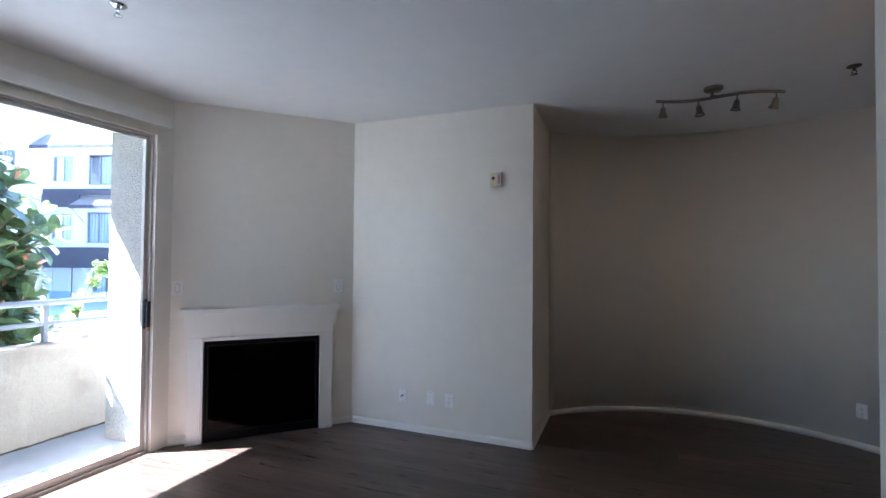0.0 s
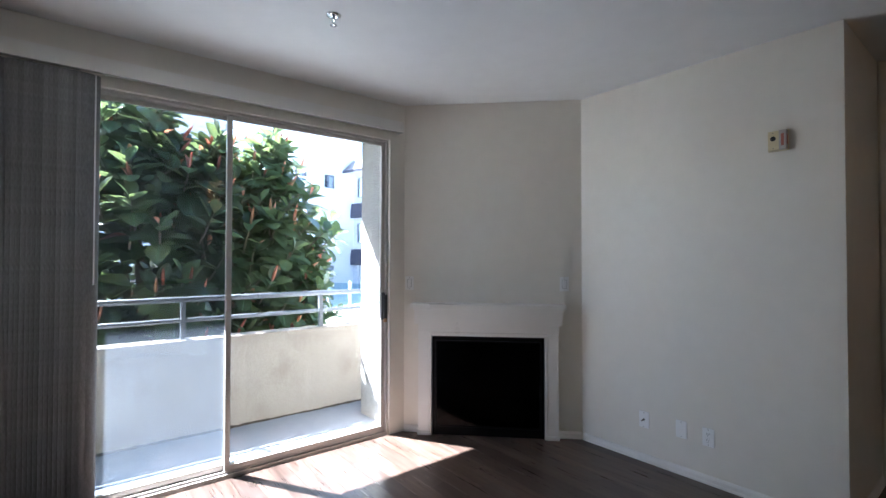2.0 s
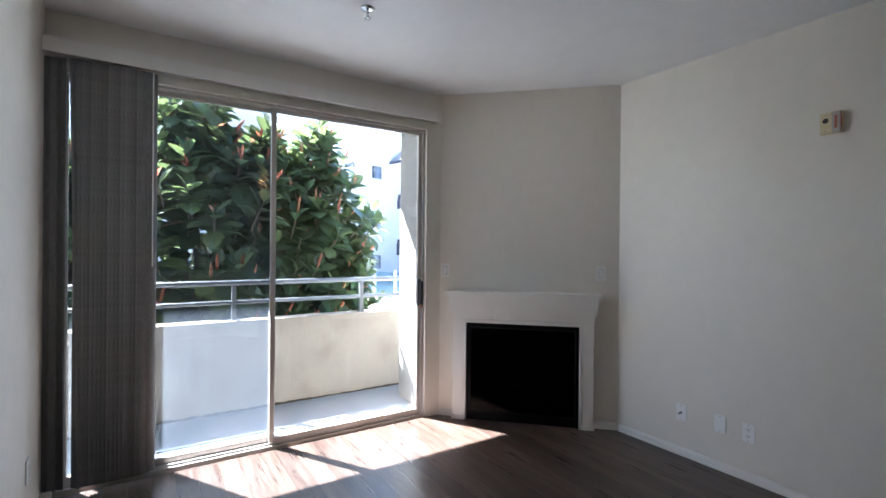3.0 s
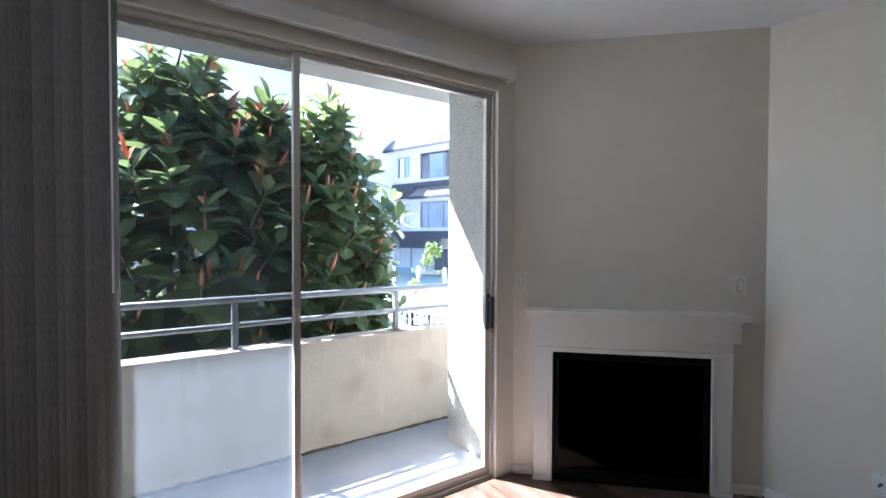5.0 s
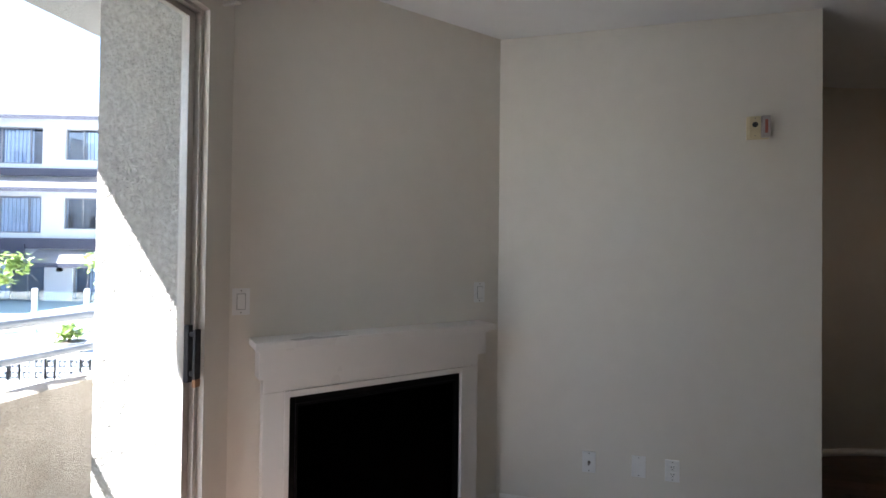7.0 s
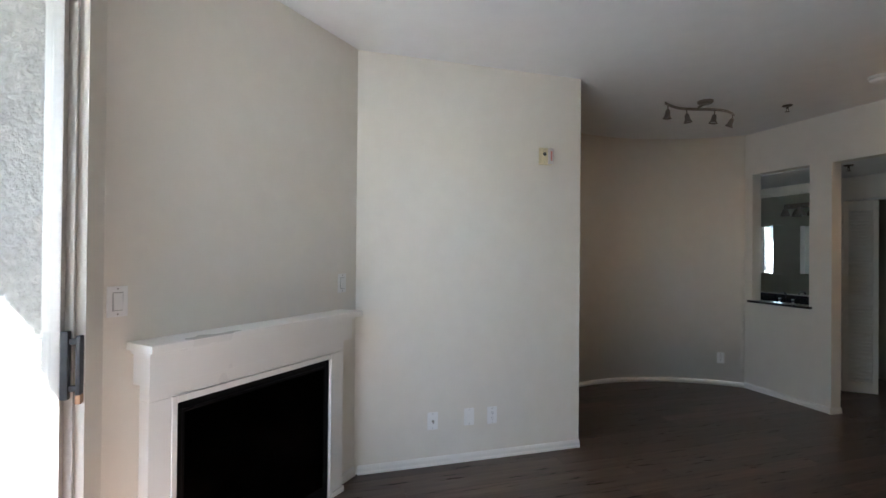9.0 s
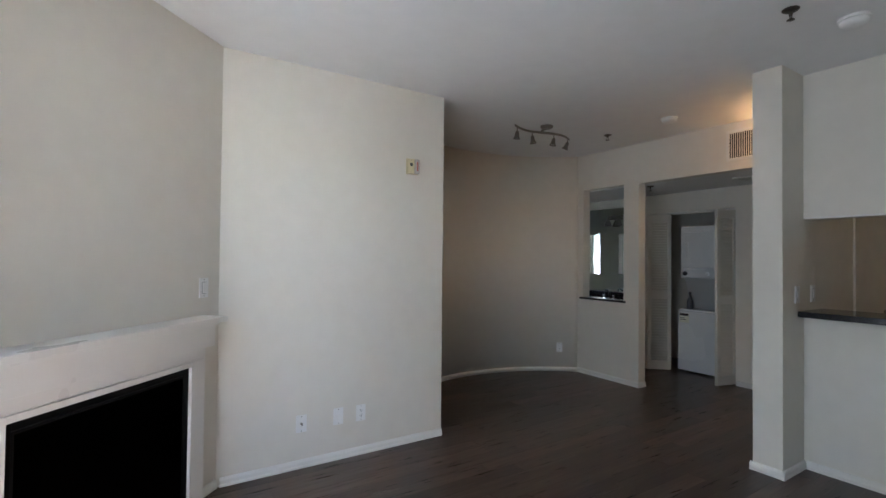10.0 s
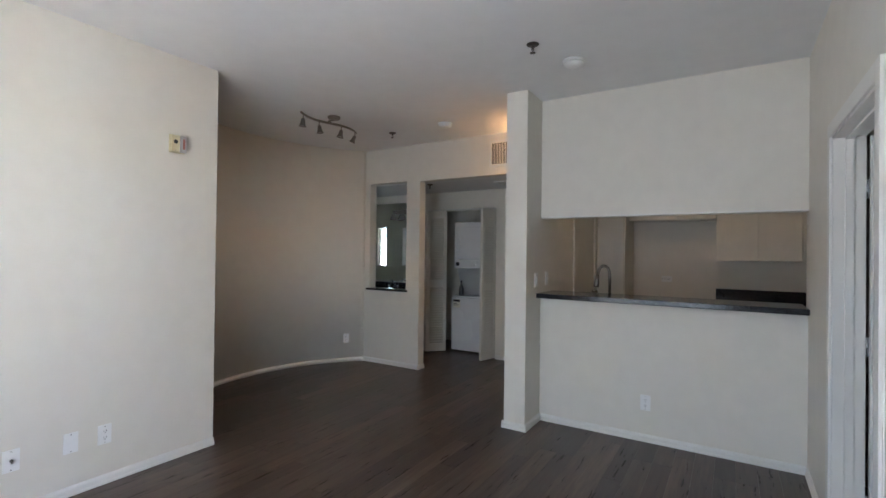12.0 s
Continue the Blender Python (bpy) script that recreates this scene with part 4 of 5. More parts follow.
# ---- laundry closet ----
def bifold(pivot, fold, lead, knob):
    ob = group_of("bifold_door", "cream louvred bifold door folded open at the laundry closet", "bifold door", "closet doors", m=pose(pivot[0], pivot[1], 0))
    W, H = 0.292, 2.015
    slat_me = mesh_of("slat", (lambda b: (bmesh.ops.rotate(b, verts=b.verts, cent=(0, 0, 0), matrix=Matrix.Rotation(radians(-58), 3, "X")), b)[1])(B((0.046, W - 0.046, -0.020, 0.020, -0.003, 0.003))), DOOR_CREAM)
    for k, (a, b) in enumerate(((pivot, fold), (fold, lead))):
        lf = part("leaf", B((0.001, 0.046, -0.014, 0.014, 0.012, H), (W - 0.046, W - 0.001, -0.014, 0.014, 0.012, H), (0.046, W - 0.046, -0.014, 0.014, 0.012, 0.12), (0.046, W - 0.046, -0.014, 0.014, 0.93, 1.03), (0.046, W - 0.046, -0.014, 0.014, H - 0.10, H), bevel=0.002), DOOR_CREAM, ob)
        lf.matrix_basis = pose(a[0] - pivot[0], a[1] - pivot[1], 0, 0, 0, math.degrees(math.atan2(b[1] - a[1], b[0] - a[0])))
        for z0, z1 in ((0.12, 0.93), (1.03, H - 0.10)):
            n = int((z1 - z0) / 0.034)
            for i in range(n):
                s = new("slat", slat_me)
                s.parent = lf
                s.matrix_basis = pose(0, 0, z0 + (i + 0.5) * (z1 - z0) / n)
        if k == knob:
            bm = bmesh.new()
            lathe(bm, [(0.010, 0), (0.009, 0.015), (0.018, 0.025), (0.016, 0.036), (0.004, 0.039)], sides=16, m=pose(W * 0.5, KNOB_SIDE * 0.0141, 0.90, -90 * KNOB_SIDE))
            part("knob", bm, NICKEL, lf, "small nickel knob")


KNOB_SIDE = 1
bifold((3.20, 4.585), (2.980, 4.392), (3.20, 4.20), 1)
KNOB_SIDE = -1
bifold((3.20, 3.415), (2.915, 3.49), (3.20, 3.565), 9)
structure("closet_track", B((3.185, 3.215, 3.402, 4.598, 2.022, 2.0445)), TRIM, "white metal door track in the closet head", "trim")

washer = group_of("stacked_washer_dryer", "white stacked washer and dryer in the laundry closet", "washing machine", m=pose(3.30, 3.42, 0))
part("washer_body", B((0, 0.66, 0, 0.745, 0.02, 0.775), bevel=0.012), APPLIANCE, washer)
part("washer_lid", B((0.02, 0.60, 0.02, 0.73, 0.776, 0.80), bevel=0.008), APPLIANCE, washer)
part("sloped_panel", (lambda b: (b.faces.new([b.verts.new(p) for p in ((0.20, 0.02, 0.801), (0.20, 0.68, 0.801), (0.05, 0.68, 1.199), (0.05, 0.02, 1.199))]), bmesh.ops.solidify(b, geom=b.faces[:], thickness=0.02), b)[2])(bmesh.new()), APPLIANCE, washer)
dry = part("dryer_body", B((0.0, 0.66, 0.0, 0.705, 1.2, 1.862), bevel=0.014), APPLIANCE, washer)
part("upright", B((0.40, 0.62, 0.02, 0.68, 0.801, 1.199)), APPLIANCE, washer)
door_ = part("dryer_door", B((-0.022, -0.001, 0.05, 0.66, 1.33, 1.79), bevel=0.014), APPLIANCE, washer)
part("door_grip", B((-0.034, -0.0225, 0.595, 0.63, 1.46, 1.66), bevel=0.005), APPLIANCE, door_)
part("control_strip", B((-0.012, -0.001, 0.02, 0.685, 1.215, 1.315), bevel=0.004), APPLIANCE, washer)
for y, r in ((0.64, 0.030), (0.36, 0.022), (0.25, 0.022), (0.15, 0.022)):
    bm = bmesh.new()
    lathe(bm, [(r, 0), (r * 0.95, 0.014), (r * 0.7, 0.02), (0.003, 0.021)], sides=18, m=pose(-0.0121, y, 1.262, 0, -90))
    part("dial", bm, DARK_PLASTIC if r > 0.024 else APPLIANCE, washer)
LABEL = surface("paper_label", (0.75, 0.73, 0.62), (0.8, 0.78, 0.68), 0.7, 30, 0)
lab = part("label", B((-0.0015, -0.0002, 0.60, 0.72, 0.63, 0.75)), LABEL, washer, "yellowed paper warning label")
part("label_bar", B((-0.0025, -0.0016, 0.605, 0.715, 0.715, 0.745), (-0.0025, -0.0016, 0.65, 0.71, 0.685, 0.692), (-0.0025, -0.0016, 0.63, 0.71, 0.665, 0.672)), DARK_PLASTIC, lab, "dark printed bars")
BOTTLE = surface("dark_bottle", (0.05, 0.05, 0.06), (0.09, 0.09, 0.1), 0.35, 20, 0)
bm = bmesh.new()
lathe(bm, [(0.035, 0), (0.037, 0.01), (0.037, 0.10), (0.015, 0.16), (0.013, 0.19), (0.016, 0.191), (0.016, 0.215), (0.004, 0.217)], sides=18)
thing("detergent_bottle", bm, BOTTLE, "dark plastic bottle standing on the washer lid", "bottle", m=pose(3.40, 4.06, 0.80))

# ---- grime along the foot of the parapet ----
bm = bmesh.new()
rng = random.Random(5)
ys = [-1.3 + i * 0.035 for i in range(157)]
row = [[bm.verts.new((-4.2552, y, -0.029)), bm.verts.new((-4.2552, y, -0.022 + 0.012 * rng.random())), bm.verts.new((-4.2552 + 0.012 + 0.022 * rng.random() ** 2, y, -0.028))] for y in ys]
for a, b in zip(row, row[1:]):
    for k in range(3):
        bm.faces.new((a[k], b[k], b[(k + 1) % 3], a[(k + 1) % 3]))
structure("grime_line", bm, SOIL, "dark dirt gathered along the foot of the parapet", "dirt")

# ---- balcony railing ----
railing = group_of("balcony_railing", "grey painted tubular metal railing on the parapet", "railing", m=pose(-4.34, 0, 0.765))
for z, r in ((0.332, 0.024), (0.158, 0.019)):
    bm = bmesh.new()
    tube(bm, [(0, -1.3, z), (0, 4.1, z)], r, 14)
    part("rail", bm, RAIL, railing)
for y in (-1.02, 0.197, 1.415, 2.634, 3.85):
    post = part("post", B((-0.022, 0.022, y - 0.019, y + 0.019, 0.0, 0.31), bevel=0.004), RAIL, railing)
    part("foot_plate", B((-0.04, 0.04, y - 0.04, y + 0.04, 0.0, 0.007), bevel=0.002), RAIL, post)

# ---- rubber tree beyond the railing ----
def leaf_shape(droop, fold, width):
    ts = (0.0, 0.10, 0.30, 0.55, 0.78, 0.92, 1.0)
    ws = (0.02, 0.16, 0.40, 0.50, 0.38, 0.17, 0.0)
    v, f = [], []
    for t, w in zip(ts, ws):
        z = -droop * t * t
        h = w * width
        v += [(t, -h, z + fold * h), (t, 0, z), (t, h, z + fold * h)]
    for i in range(len(ts) - 1):
        a = 3 * i
        f += [(a, a + 3, a + 4, a + 1), (a + 1, a + 4, a + 5, a + 2)]
    return np.array(v), f


SHAPES = [leaf_shape(0.12, 0.35, 0.62), leaf_shape(0.30, 0.22, 0.68), leaf_shape(0.02, 0.55, 0.56), leaf_shape(0.2, 0.1, 0.66), leaf_shape(0.05, 0.9, 0.34)]


def ribbed(me):
    """Marks the middle line of each leaf, for the paler midrib."""
    a = me.attributes.new("rib", "FLOAT", "POINT")
    a.data.foreach_set("value", [0.0, 1.0, 0.0] * (len(me.vertices) // 3))


def soup(name, leaves, mat, parent, kind="stuff", label=""):
    """Many leaves (shape, 4x4) joined into one mesh."""
    vs, fs, at = [], [], 0
    for k, m in leaves:
        sv, sf = SHAPES[k]
        a = np.array(m)
        vs.append(sv @ a[:3, :3].T + a[:3, 3])
        fs += [tuple(i + at for i in q) for q in sf]
        at += len(sv)
    me = bpy.data.meshes.new(name)
    me.from_pydata(np.concatenate(vs).tolist(), [], fs)
    me.polygons.foreach_set("use_smooth", [True] * len(me.polygons))
    me.materials.append(mat)
    ribbed(me)
    ob = new(name, me)
    ob.parent = parent
    return tagged(ob, label, kind=kind)


def oriented(p, ahead, up, size):
    x = ahead.normalized()
    y = up.cross(x)
    y = y.normalized() if y.length > 1e-4 else Vector((0, 1, 0))
    z = x.cross(y)
    return Matrix.Translation(p) @ Matrix((x, y, z)).transposed().to_4x4() @ Matrix.Diagonal((size, size, size, 1))


tree = group_of("rubber_tree", "large dense rubber tree with glossy dark leaves and red shoots", "tree", m=pose(-6.7, 1.5, -1.0))
BASE = Vector((-6.7, 1.5, -1.0))
# lobes of the crown: centre and half-sizes
LOBES = [((-6.65, 1.15, 1.30), (1.35, 1.6, 1.42)), ((-6.5, 2.45, 1.25), (0.75, 1.12, 1.45)), ((-6.45, 1.20, 2.64), (0.72, 0.40, 0.80)),
         ((-6.6, 1.9, 2.32), (0.75, 0.38, 0.72)), ((-6.6, 2.70, 2.28), (0.6, 0.32, 0.80)), ((-6.5, 1.7, -0.1), (1.2, 1.95, 0.9)),
         ((-6.7, -0.3, 1.3), (1.2, 1.2, 1.4)), ((-6.55, 3.05, 0.95), (0.6, 0.48, 0.75)), ((-6.6, 0.1, 2.05), (0.7, 0.6, 0.5))]
rng = random.Random(21)


def inside(p, grow=1.0):
    return any(sum(((a - b) / (r * grow)) ** 2 for a, b, r in zip(p, c, h)) < 1 for c, h in LOBES)


shoots = []
for c, h in LOBES:
    count = int(50 * (h[0] * h[1] + h[1] * h[2] + h[0] * h[2]))
    for _ in range(count):
        n = Vector((rng.gauss(0, 1), rng.gauss(0, 1), rng.gauss(0, 1))).normalized()
        depth = 1.0 - 0.42 * rng.random() ** 2.2 + rng.uniform(-0.02, 0.10)
        p = Vector(c) + Vector((n.x * h[0], n.y * h[1], n.z * h[2])) * depth
        inner = sum(1 for cc, hh in LOBES if sum(((a - b) / (r * 0.80)) ** 2 for a, b, r in zip(p, cc, hh)) < 1)
        if inner and rng.random() < 0.35 or p.z < -0.85 or p.x < -7.2 and rng.random() < 0.6:
            continue
        axis = (n * 0.7 + Vector((0.12, 0, 0.85)) + Vector((rng.uniform(-0.3, 0.3), rng.uniform(-0.3, 0.3), rng.uniform(-0.2, 0.3)))).normalized()
        shoots.append((p, axis, depth))

for c, h in (LOBES[1], LOBES[4], LOBES[7], LOBES[2], LOBES[3]):
    for _ in range(12):
        n = Vector((rng.uniform(-0.2, 0.8), rng.uniform(0.2, 1.0), rng.uniform(-0.4, 1.0))).normalized()
        p = Vector(c) + Vector((n.x * h[0], n.y * h[1], n.z * h[2])) * rng.uniform(1.08, 1.28)
        shoots.append((p, (n * 0.8 + Vector((0.1, 0.1, 0.6))).normalized(), 1.1))
greens, reds, buds = [], [], bmesh.new()
stems = bmesh.new()
for p, axis, depth in shoots:
    side = axis.orthogonal().normalized()
    other = axis.cross(side)
    n = rng.randint(7, 11)
    spin = rng.uniform(0, 6.28)
    length = rng.uniform(0.27, 0.38)
    tube(stems, [p - axis * 0.38, p - axis * 0.15, p + axis * 0.03], [0.013, 0.011, 0.007], 5, False)
    for i in range(n):
        a = spin + i * 2.4
        back = 0.02 + 0.26 * (i / n)
        spread = radians(28 + 62 * (i / n) ** 0.8 + rng.uniform(-10, 10))
        out = side * math.cos(a) + other * math.sin(a)
        d = axis * math.cos(spread) + out * math.sin(spread) - Vector((0, 0, 0.18 * i / n))
        size = length * (0.62 + 0.5 * (i / n)) * rng.uniform(0.85, 1.12)
        m = oriented(p - axis * back + d.normalized() * 0.03, d, axis + Vector((0, 0, 0.6)), size)
        young = i == 0 and rng.random() < 0.35 or rng.random() < 0.012
        if young:
            m = m @ Matrix.Diagonal((0.75, 0.75, 0.75, 1))
        (reds if young else greens).append((4 if young and i == 0 else rng.randrange(4), m))
    if rng.random() < 0.32:
        tip = axis + Vector((0, 0, 0.5))
        tip.normalize()
        L = rng.uniform(0.16, 0.27)
        tube(buds, [p + axis * 0.02, p + tip * L * 0.4, p + tip * L * 0.8, p + tip * L], [0.010, 0.021, 0.014, 0.001], 6, False)

for k, (c, h) in enumerate(LOBES):
    # the outer lobes are thin and let the sun through
    for _ in range(int((12 if k in (1, 4, 7) else 66) * (h[0] * h[1] + h[1] * h[2] + h[0] * h[2]))):
        n = Vector((rng.gauss(0, 1), rng.gauss(0, 1), rng.gauss(0, 1))).normalized() * rng.uniform(0.35, 0.78)
        p = Vector(c) + Vector((n.x * h[0], n.y * h[1], n.z * h[2]))
        d = Vector((rng.gauss(0, 1) + 0.3, rng.gauss(0, 1), rng.gauss(0, 0.6) - 0.2))
        greens.append((rng.randrange(4), oriented(p, d, Vector((0.6, 0.2, 1)), rng.uniform(0.24, 0.36))))

to_local = Matrix.Translation(-BASE)
trunk = bmesh.new()
tube(trunk, [Vector((0, 0, -0.05)), Vector((0.05, 0.05, 0.5)), Vector((0.0, 0.1, 1.1))], [0.17, 0.13, 0.12], 12)
part("trunk", trunk, BARK, tree, "grey-brown trunk")
for c, h in LOBES:
    bm = bmesh.new()
    e = Vector(c) - BASE
    tube(bm, [Vector((0, 0.05, 0.6)), e * 0.45 + Vector((0, 0, 0.15)), e * 0.85, e + Vector((0, 0, h[2] * 0.6))], [0.09, 0.06, 0.04, 0.012], 8)
    part("limb", bm, BARK, tree)
bmesh.ops.translate(stems, verts=stems.verts, vec=-BASE)
tagged(part("twigs", stems, BARK, tree), kind="stuff")
bmesh.ops.translate(buds, verts=buds.verts, vec=-BASE)
tagged(part("shoots", buds, LEAF_RED, tree, "pointed red leaf sheaths"), kind="stuff")
greens = [(k, to_local @ m) for k, m in greens]
reds = [(k, to_local @ m) for k, m in reds]
front = sorted((i for i, (k, m) in enumerate(greens) if -0.9 < m.translation.y < 2.4 and m.translation.z > 1.4), key=lambda i: -greens[i][1].translation.x)[:280]
chosen = set(front)
soup("foliage", [g for i, g in enumerate(greens) if i not in chosen], LEAF, tree, label="dense glossy dark green leaves")
soup("young_leaves", reds, LEAF_RED, tree, label="young reddish leaves")
leaf_meshes = []
for sv, sf in SHAPES:
    me = bpy.data.meshes.new("leaf")
    me.from_pydata(sv.tolist(), [], sf)
    me.polygons.foreach_set("use_smooth", [True] * len(me.polygons))
    me.materials.append(LEAF)
    ribbed(me)
    leaf_meshes.append(me)
for i in front:
    ob = new("leaf", leaf_meshes[greens[i][0]])
    ob.parent = tree
    ob.matrix_basis = greens[i][1]

# ---- apartment buildings across the courtyard ----
DX = Vector((0.96, 0.28, 0)).normalized()
F0 = Vector((-30.61, 16.73, 0))


def frame_of(origin, xdir):
    y = Vector((0, 0, 1)).cross(xdir)
    return Matrix.Translation(origin) @ Matrix((xdir, y, Vector((0, 0, 1)))).transposed().to_4x4()


def far_window(parent, x0, x1, z0, z1, out, splits, curtain):
    """A window in a facade wall whose outer face is y = 0; out is -1 or +1, the side it is seen from."""
    def yy(a, b):
        return tuple(sorted((out * a, out * b)))
    w = part("window", B((x0, x0 + 0.06, *yy(-0.14, -0.06), z0, z1), (x1 - 0.06, x1, *yy(-0.14, -0.06), z0, z1), (x0 + 0.06, x1 - 0.06, *yy(-0.14, -0.06), z0, z0 + 0.06), (x0 + 0.06, x1 - 0.06, *yy(-0.14, -0.06), z1 - 0.06, z1),
                         *[(x0 + (x1 - x0) * s - 0.03, x0 + (x1 - x0) * s + 0.03, *yy(-0.13, -0.07), z0 + 0.06, z1 - 0.06) for s in splits]), RAIL, parent)
    edges = [0.0, *splits, 1.0]
    for a, b in zip(edges, edges[1:]):
        part("pane", B((x0 + (x1 - x0) * a + 0.031, x0 + (x1 - x0) * b - 0.031, *yy(-0.11, -0.10), z0 + 0.061, z1 - 0.061)), FAR_GLASS, w)
    bm = bmesh.new()
    ca, cb = curtain
    n = max(2, int((x1 - x0) * (cb - ca) / 0.09))
    for i in range(n):
        x = x0 + (x1 - x0) * (ca + (cb - ca) * i / n)
        box(bm, x, x + 0.075, *yy(-0.26 - 0.03 * (i % 2), -0.24 - 0.03 * (i % 2)), z0 + 0.05, z1 - 0.08)
    part("curtain", bm, CURTAIN, w, "pale hanging blinds")


def awning(parent, x0, x1, zt, zb, depth, out=-1):
    bm = bmesh.new()
    y0, y1 = out * 0.01, out * depth
    vs = [bm.verts.new(p) for p in ((x0, y0, zt), (x1, y0, zt), (x1, y1, zb), (x0, y1, zb))]
    bm.faces.new(vs)
    bmesh.ops.solidify(bm, geom=bm.faces[:], thickness=0.03)
    a = part("awning", bm, AWNING, parent, "grey canvas awning")
    part("valance", B((x0, x1, *sorted((y1, y1 + out * 0.02)), zb - 0.20, zb - 0.005)), AWNING_SIDE_AND_SHADE, a)
    for x in (x0, x1 - 0.03):
        bm = bmesh.new()
        tri = [[bm.verts.new((x + d, y, z)) for d in (0, 0.03)] for y, z in ((y0, zt - 0.02), (y1, zb - 0.02), (y0, zb - 0.02))]
        bm.faces.new([t[0] for t in tri])
        bm.faces.new([t[1] for t in tri][::-1])
        for p, q in zip(tri, tri[1:] + tri[:1]):
            bm.faces.new((p[0], p[1], q[1], q[0]))
        part("side", bm, AWNING_SIDE_AND_SHADE, a, "dark canvas side")
        bm = bmesh.new()
        tube(bm, [(x + 0.015, y1, zb - 0.03), (x + 0.015, y0, zb - 0.9)], 0.02, 6)
        part("strut", bm, RAIL, a)


block = group_of("apartment_building", "white three-storey apartment building with grey awnings", "building", m=frame_of(F0, DX))
wins = []
for z in (0.0, -3.3):
    wins += [(0.33, 1.58, 5.75 + z, 7.2 + z, (0.5,), (0.45, 0.98)), (2.48, 5.10, 5.54 + z, 7.3 + z, (0.26, 0.77), (0.26, 0.78) if z == 0 else (0.02, 0.98)), (6.13, 7.95, 5.75 + z, 7.25 + z, (0.45,), (0.5, 0.98) if z == 0 else (0.8, 0.98))]
    wins += [(10.6, 12.4, 5.75 + z, 7.25 + z, (0.45,), (0.1, 0.6)), (14.2, 16.6, 5.6 + z, 7.3 + z, (0.3, 0.7), (0.1, 0.6))]
holes = [w[:4] for w in wins] + [(0.4, 2.2, -1.2, 1.0), (2.9, 5.3, -1.2, 0.9), (6.6, 7.9, -1.2, 0.75)]
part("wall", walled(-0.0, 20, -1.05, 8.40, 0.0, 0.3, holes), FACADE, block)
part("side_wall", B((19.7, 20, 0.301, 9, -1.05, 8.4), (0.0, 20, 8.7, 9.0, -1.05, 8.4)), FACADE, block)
part("roof", B((0.0, 20, 0.301, 9, 8.2, 8.4)), PAVING, block)
# dark boards behind the glass, room shade put into their colour
part("room_shade_board", B((0.05, 19.6, 1.6, 1.7, -1.0, 8.1), (0.05, 19.6, 0.301, 1.6, 1.9, 2.0), (0.05, 19.6, 0.301, 1.6, 5.1, 5.2)), ROOM_SHADE, block, "dark boards standing in for dim rooms behind the windows")
for w in wins:
    far_window(block, *w[:4], -1, w[4], w[5])
part("garage_panel", B((0.45, 1.5, 0.1, 0.16, -1.0, 0.95), (1.55, 2.15, 0.2, 0.26, -1.0, 0.95)), FACADE, block)
far_window(block, 2.9, 5.3, -0.95, 0.9, -1, (0.33, 0.66), (0.05, 0.3))
far_window(block, 6.6, 7.9, -0.95, 0.75, -1, (0.5,), (0.5, 0.9))
# dark boxes stand in for the shade between the storeys
part("shade_band", B((-0.1, 8.9, -0.25, -0.002, 4.95, 5.30), (-0.1, 2.30, -0.32, -0.2501, 4.25, 4.9499)), AWNING_SIDE_AND_SHADE, block, "dark box put in for the shade between the storeys")
part("shade_band_low", B((-0.1, 8.9, -0.25, -0.002, 1.50, 2.0), (-0.1, 4.6, -0.32, -0.2501, 0.85, 1.70)), AWNING_SIDE_AND_SHADE, block, "dark box put in for the shade between the storeys")
awning(block, -0.35, 8.7, 8.50, 7.60, 1.1)
awning(block, 2.35, 8.7, 4.93, 4.30, 1.0)
awning(block, 5.0, 8.7, 1.48, 0.85, 1.0)
bm = bmesh.new()
lathe(bm, [(0.05, 0), (0.12, -0.08), (0.13, -0.16), (0.05, -0.2)], (6.1, -0.15, 0.62), 14)
part("porch_lamp", bm, BLACK, block, "black round porch lamp")

wing = group_of("apartment_wing", "white sunlit side wing of the apartment building", "building", m=frame_of(F0, Vector((DX.y, -DX.x, 0))))
wwins = []
for z in (0.0, -3.3, -6.3):
    for t in (1.8, 4.2, 8.0, 10.4, 14.4):
        wwins.append((t, t + 0.95, 6.2 + z, 7.15 + z))
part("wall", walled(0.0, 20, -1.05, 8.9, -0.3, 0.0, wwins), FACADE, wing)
part("side_wall", B((19.7, 20, -9, -0.301, -1.05, 8.9), (0, 20, -9.3, -9, -1.05, 8.9)), FACADE, wing)
part("roof", B((0.0, 19.7, -9, -0.301, 8.6, 8.8)), PAVING, wing)
part("room_shade_board", B((0.1, 19.6, -1.7, -1.6, -1.0, 8.3)), ROOM_SHADE, wing, "dark boards standing in for dim rooms behind the windows")
for w in wwins:
    far_window(wing, *w, 1, (0.5,), (0.05, 0.5))

# ---- courtyard: glass fence, pots, low wall ----
fence = group_of("glass_fence", "frameless-looking glass pool fence with white posts", "fence", m=frame_of(Vector((-16.4, 11.4, -1.0)), DX))
for i in range(-5, 7):
    x = i * 1.45
    part("post", B((x - 0.05, x + 0.05, -0.05, 0.05, 0, 1.34), bevel=0.01), FACADE, fence)
    part("glass_panel", B((x + 0.07, x + 1.38, -0.006, 0.006, 0.1, 1.25)), FENCE_GLASS, fence, "blue-green glass panel")
structure("pool_coping", B((-9, 9, -0.5, 3.0, 0, 0.12)), PAVING, "raised pale pool surround", "pavement", m=frame_of(Vector((-16.4, 11.4, -1.0)), DX) @ pose(0, 0.7, 0))


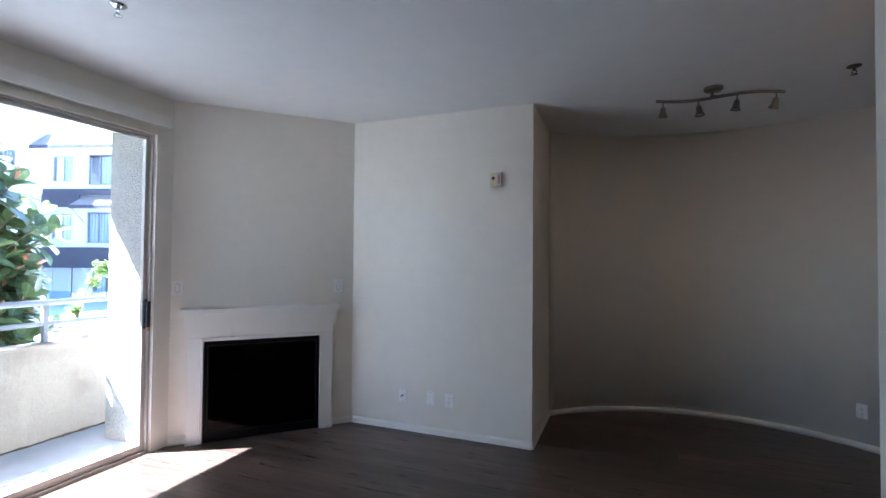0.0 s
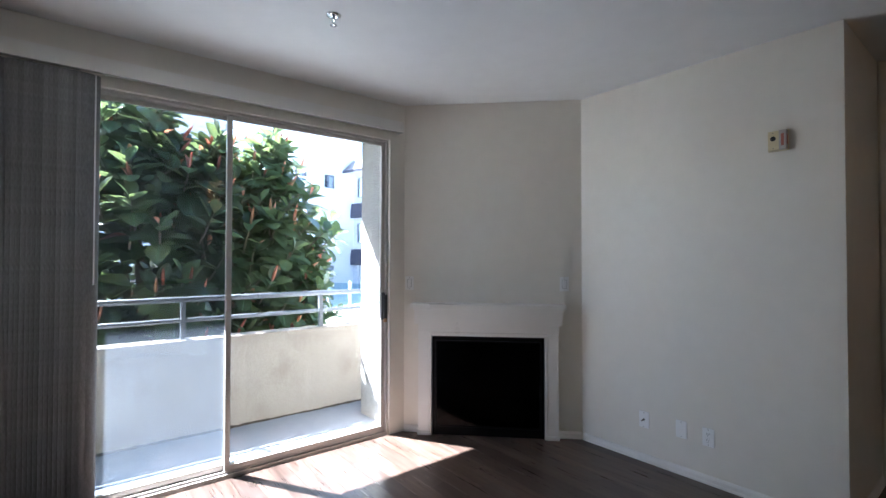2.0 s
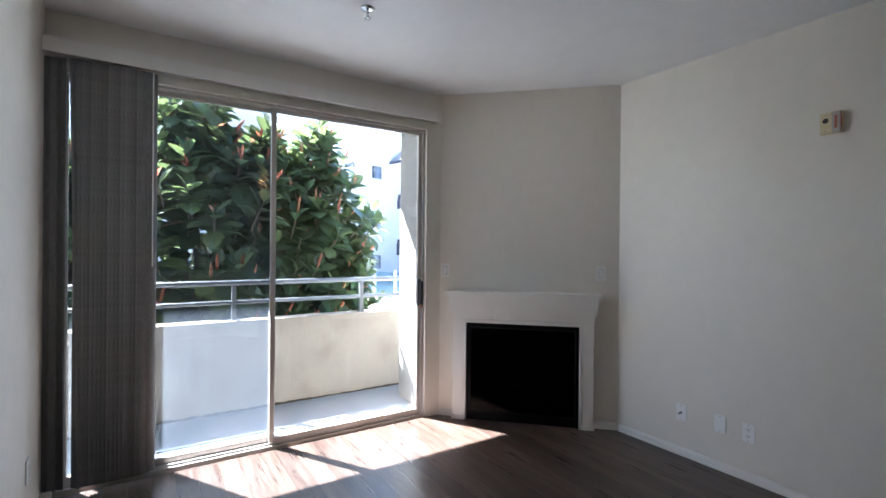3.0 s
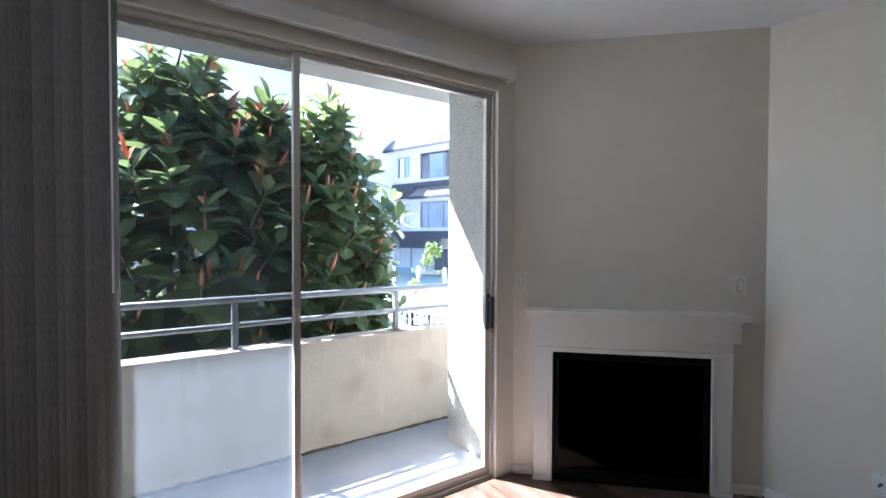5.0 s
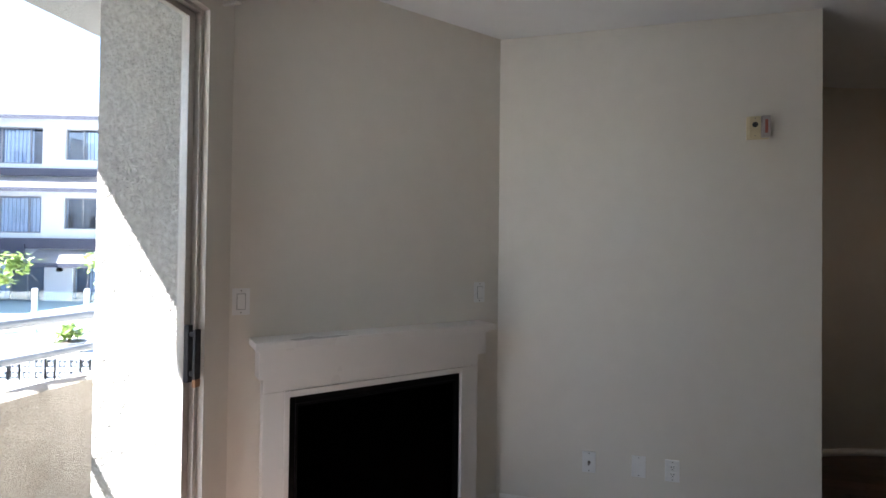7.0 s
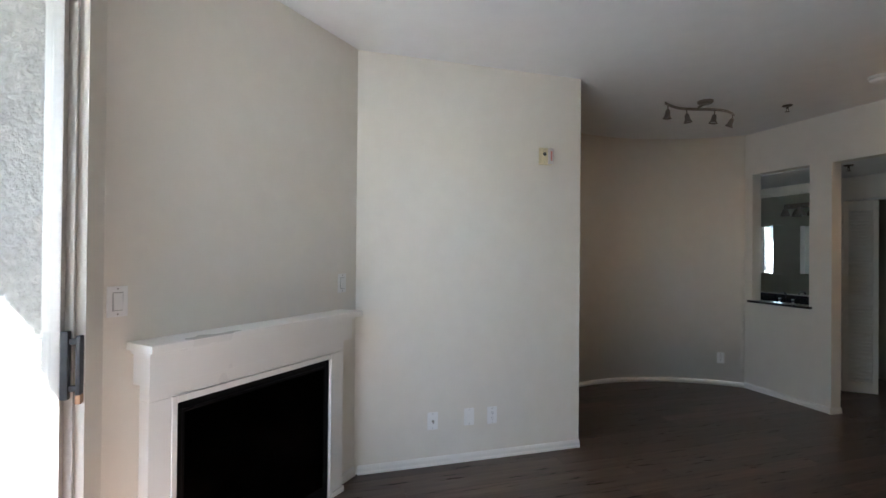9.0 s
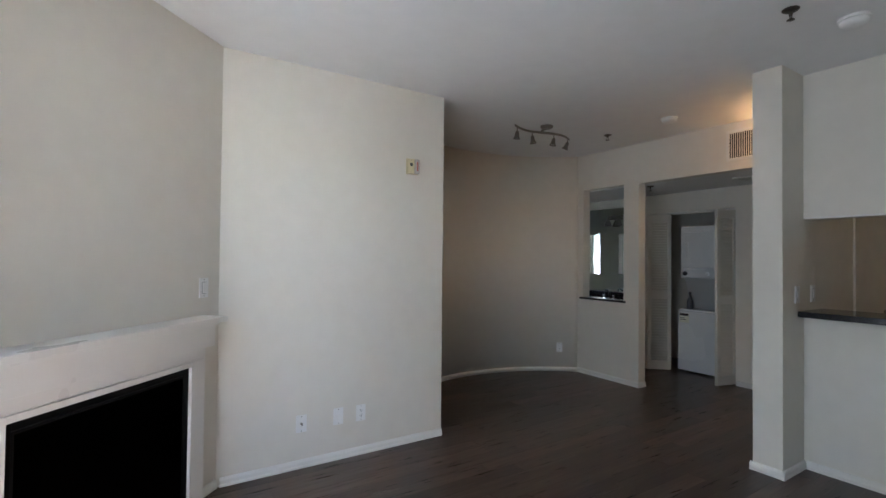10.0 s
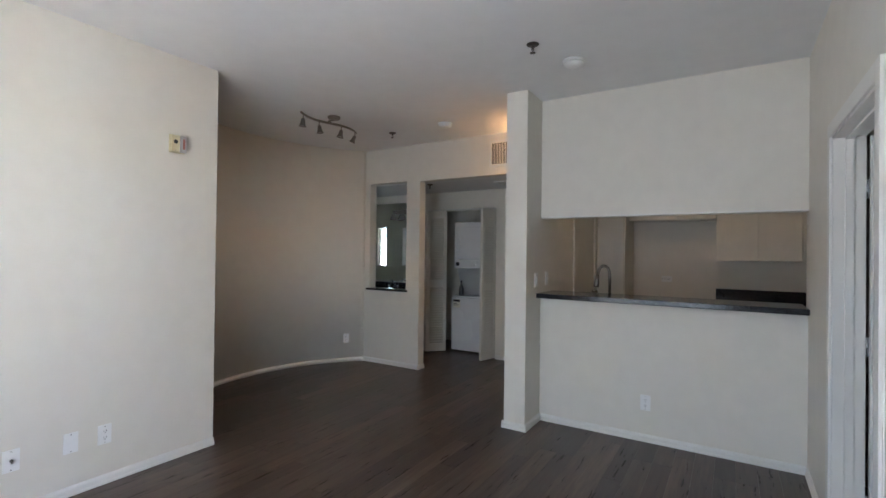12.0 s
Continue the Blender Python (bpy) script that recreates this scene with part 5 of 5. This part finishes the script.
def foliage_ball(parent, centre, size, count, mat, seed, leaf=0.16):
    r = random.Random(seed)
    some = []
    for _ in range(count):
        n = Vector((r.gauss(0, 1), r.gauss(0, 1), r.gauss(0, 1))).normalized() * r.random() ** 0.4
        p = Vector(centre) + Vector((n.x * size[0], n.y * size[1], n.z * size[2])) * (0.75 + 0.4 * math.sin(7 * n.x + 5 * n.z + seed))
        d = Vector((r.gauss(0, 1), r.gauss(0, 1), r.gauss(0, 0.7) - 0.2))
        some.append((r.randrange(4), oriented(p, d, Vector((0.2, 0.1, 1)), leaf * r.uniform(0.6, 1.3))))
    soup("foliage", some, mat, parent, label="light green leaves")


def potted(x, y, label, pot_mat, r, h, crown, mat, seed):
    ob = group_of("potted_tree", label, "potted plant", "courtyard pots", m=pose(x, y, -1.0))
    bm = bmesh.new()
    lathe(bm, [(r * 0.7, 0), (r * 0.98, h * 0.86), (r * 1.08, h * 0.88), (r * 1.08, h), (r * 0.95, h), (r * 0.9, h * 0.9)], sides=24)
    part("pot", bm, pot_mat, ob)
    bm = bmesh.new()
    lathe(bm, [(r * 0.9, h * 0.89), (r * 0.9, h * 0.91), (r * 0.3, h * 0.93)], sides=18)
    part("earth", bm, SOIL, ob)
    for k, (cx, cy, cz, sx, sz, n) in enumerate(crown):
        bm = bmesh.new()
        tube(bm, [(0, 0, h * 0.9), (cx * 0.3, cy * 0.3, h + (cz - h) * 0.5), (cx, cy, cz)], [0.03, 0.022, 0.012], 7)
        part("stem", bm, BARK, ob)
        foliage_ball(ob, (cx, cy, cz), (sx, sx, sz), n, mat, seed + k)


potted(-14.75, 9.05, "slim lime-green tree in a terracotta pot", TERRACOTTA, 0.36, 0.62, [(0.5, 0.4, 2.15, 0.32, 0.30, 160), (0.25, 0.3, 1.75, 0.22, 0.2, 70), (-0.05, 0.0, 0.95, 0.2, 0.2, 60)], LEAF_LIME, 3)
potted(-13.1, 9.85, "low grey-green plant in a blue-grey bowl", RAIL, 0.34, 0.28, [(0, 0, 0.5, 0.3, 0.2, 120)], LEAF_LIME, 9)
potted(-16.3, 13.3, "lime-green shrub in a pot behind the fence", TERRACOTTA, 0.3, 0.5, [(0, 0, 2.1, 0.55, 0.4, 240), (0.2, 0.1, 1.5, 0.4, 0.3, 120)], LEAF_LIME, 14)

low = group_of("breeze_block_wall", "low white garden wall of pierced blocks", "garden wall", m=frame_of(Vector((-10.2, 7.4, -1.0)), DX))
part("base_course", B((-4, 4, 0, 0.15, 0, 0.20), (-4, 4, -0.02, 0.17, 0.585, 0.64), (-4, 4, 0.07, 0.10, 0.2001, 0.5849)), FACADE, low)


def pierced():
    bm = bmesh.new()
    c = 0.19
    for a in (0, 1):
        for b in (0, 1):
            box(bm, a * 0.155, a * 0.155 + 0.035, 0, 0.15, b * 0.0, c)
    box(bm, 0.035, 0.155, 0, 0.15, 0, 0.03)
    box(bm, 0.035, 0.155, 0, 0.15, c - 0.03, c)
    lathe(bm, [(0.035, 0), (0.035, 0.15)], sides=10, m=pose(0.095, 0.15, 0.095, 90))
    return mesh_of("pierced_block", bm, FACADE)


blk = pierced()
for i in range(-20, 20):
    for j in range(2):
        ob = new("pierced_block", blk)
        ob.parent = low
        ob.matrix_basis = pose(i * 0.196, 0, 0.2005 + j * 0.192)

# ---- floor planks, running along x ----
def plank_mesh(length, width):
    """One board, 12 mm thick, with eased top edges; its own x runs along the board."""
    e, z0, z1, z2 = 0.0004, -0.012, -0.0009, 0.0
    a = [(0, 0), (length, 0), (length, width), (0, width)]
    b = [(e, e), (length - e, e), (length - e, width - e), (e, width - e)]
    v = [(x, y, z0) for x, y in a] + [(x, y, z1) for x, y in a] + [(x, y, z2) for x, y in b]
    f = [(8, 9, 10, 11)] + [(4 + k, 4 + (k + 1) % 4, 8 + (k + 1) % 4, 8 + k) for k in range(4)] + [(k, (k + 1) % 4, 4 + (k + 1) % 4, 4 + k) for k in range(4)]
    me = bpy.data.meshes.new("plank")
    me.from_pydata(v, [], f)
    me.materials.append(PLANK)
    return me


PW, PL, boards = 0.121, 1.52, {}
rng = random.Random(33)
y = -0.55
while y < 5.5:
    x = -3.199
    cut = rng.choice((0.3, 0.5, 0.7, 0.9, 1.1, 1.3, PL))
    while x < 3.95:
        key = cut if x < -3.19 else PL
        if key not in boards:
            boards[key] = plank_mesh(key - 0.0006, PW - 0.0006)
        ob = new("plank", boards[key])
        ob.parent = floor
        ob.matrix_basis = pose(x, y, 0)
        x += key
    y += PW
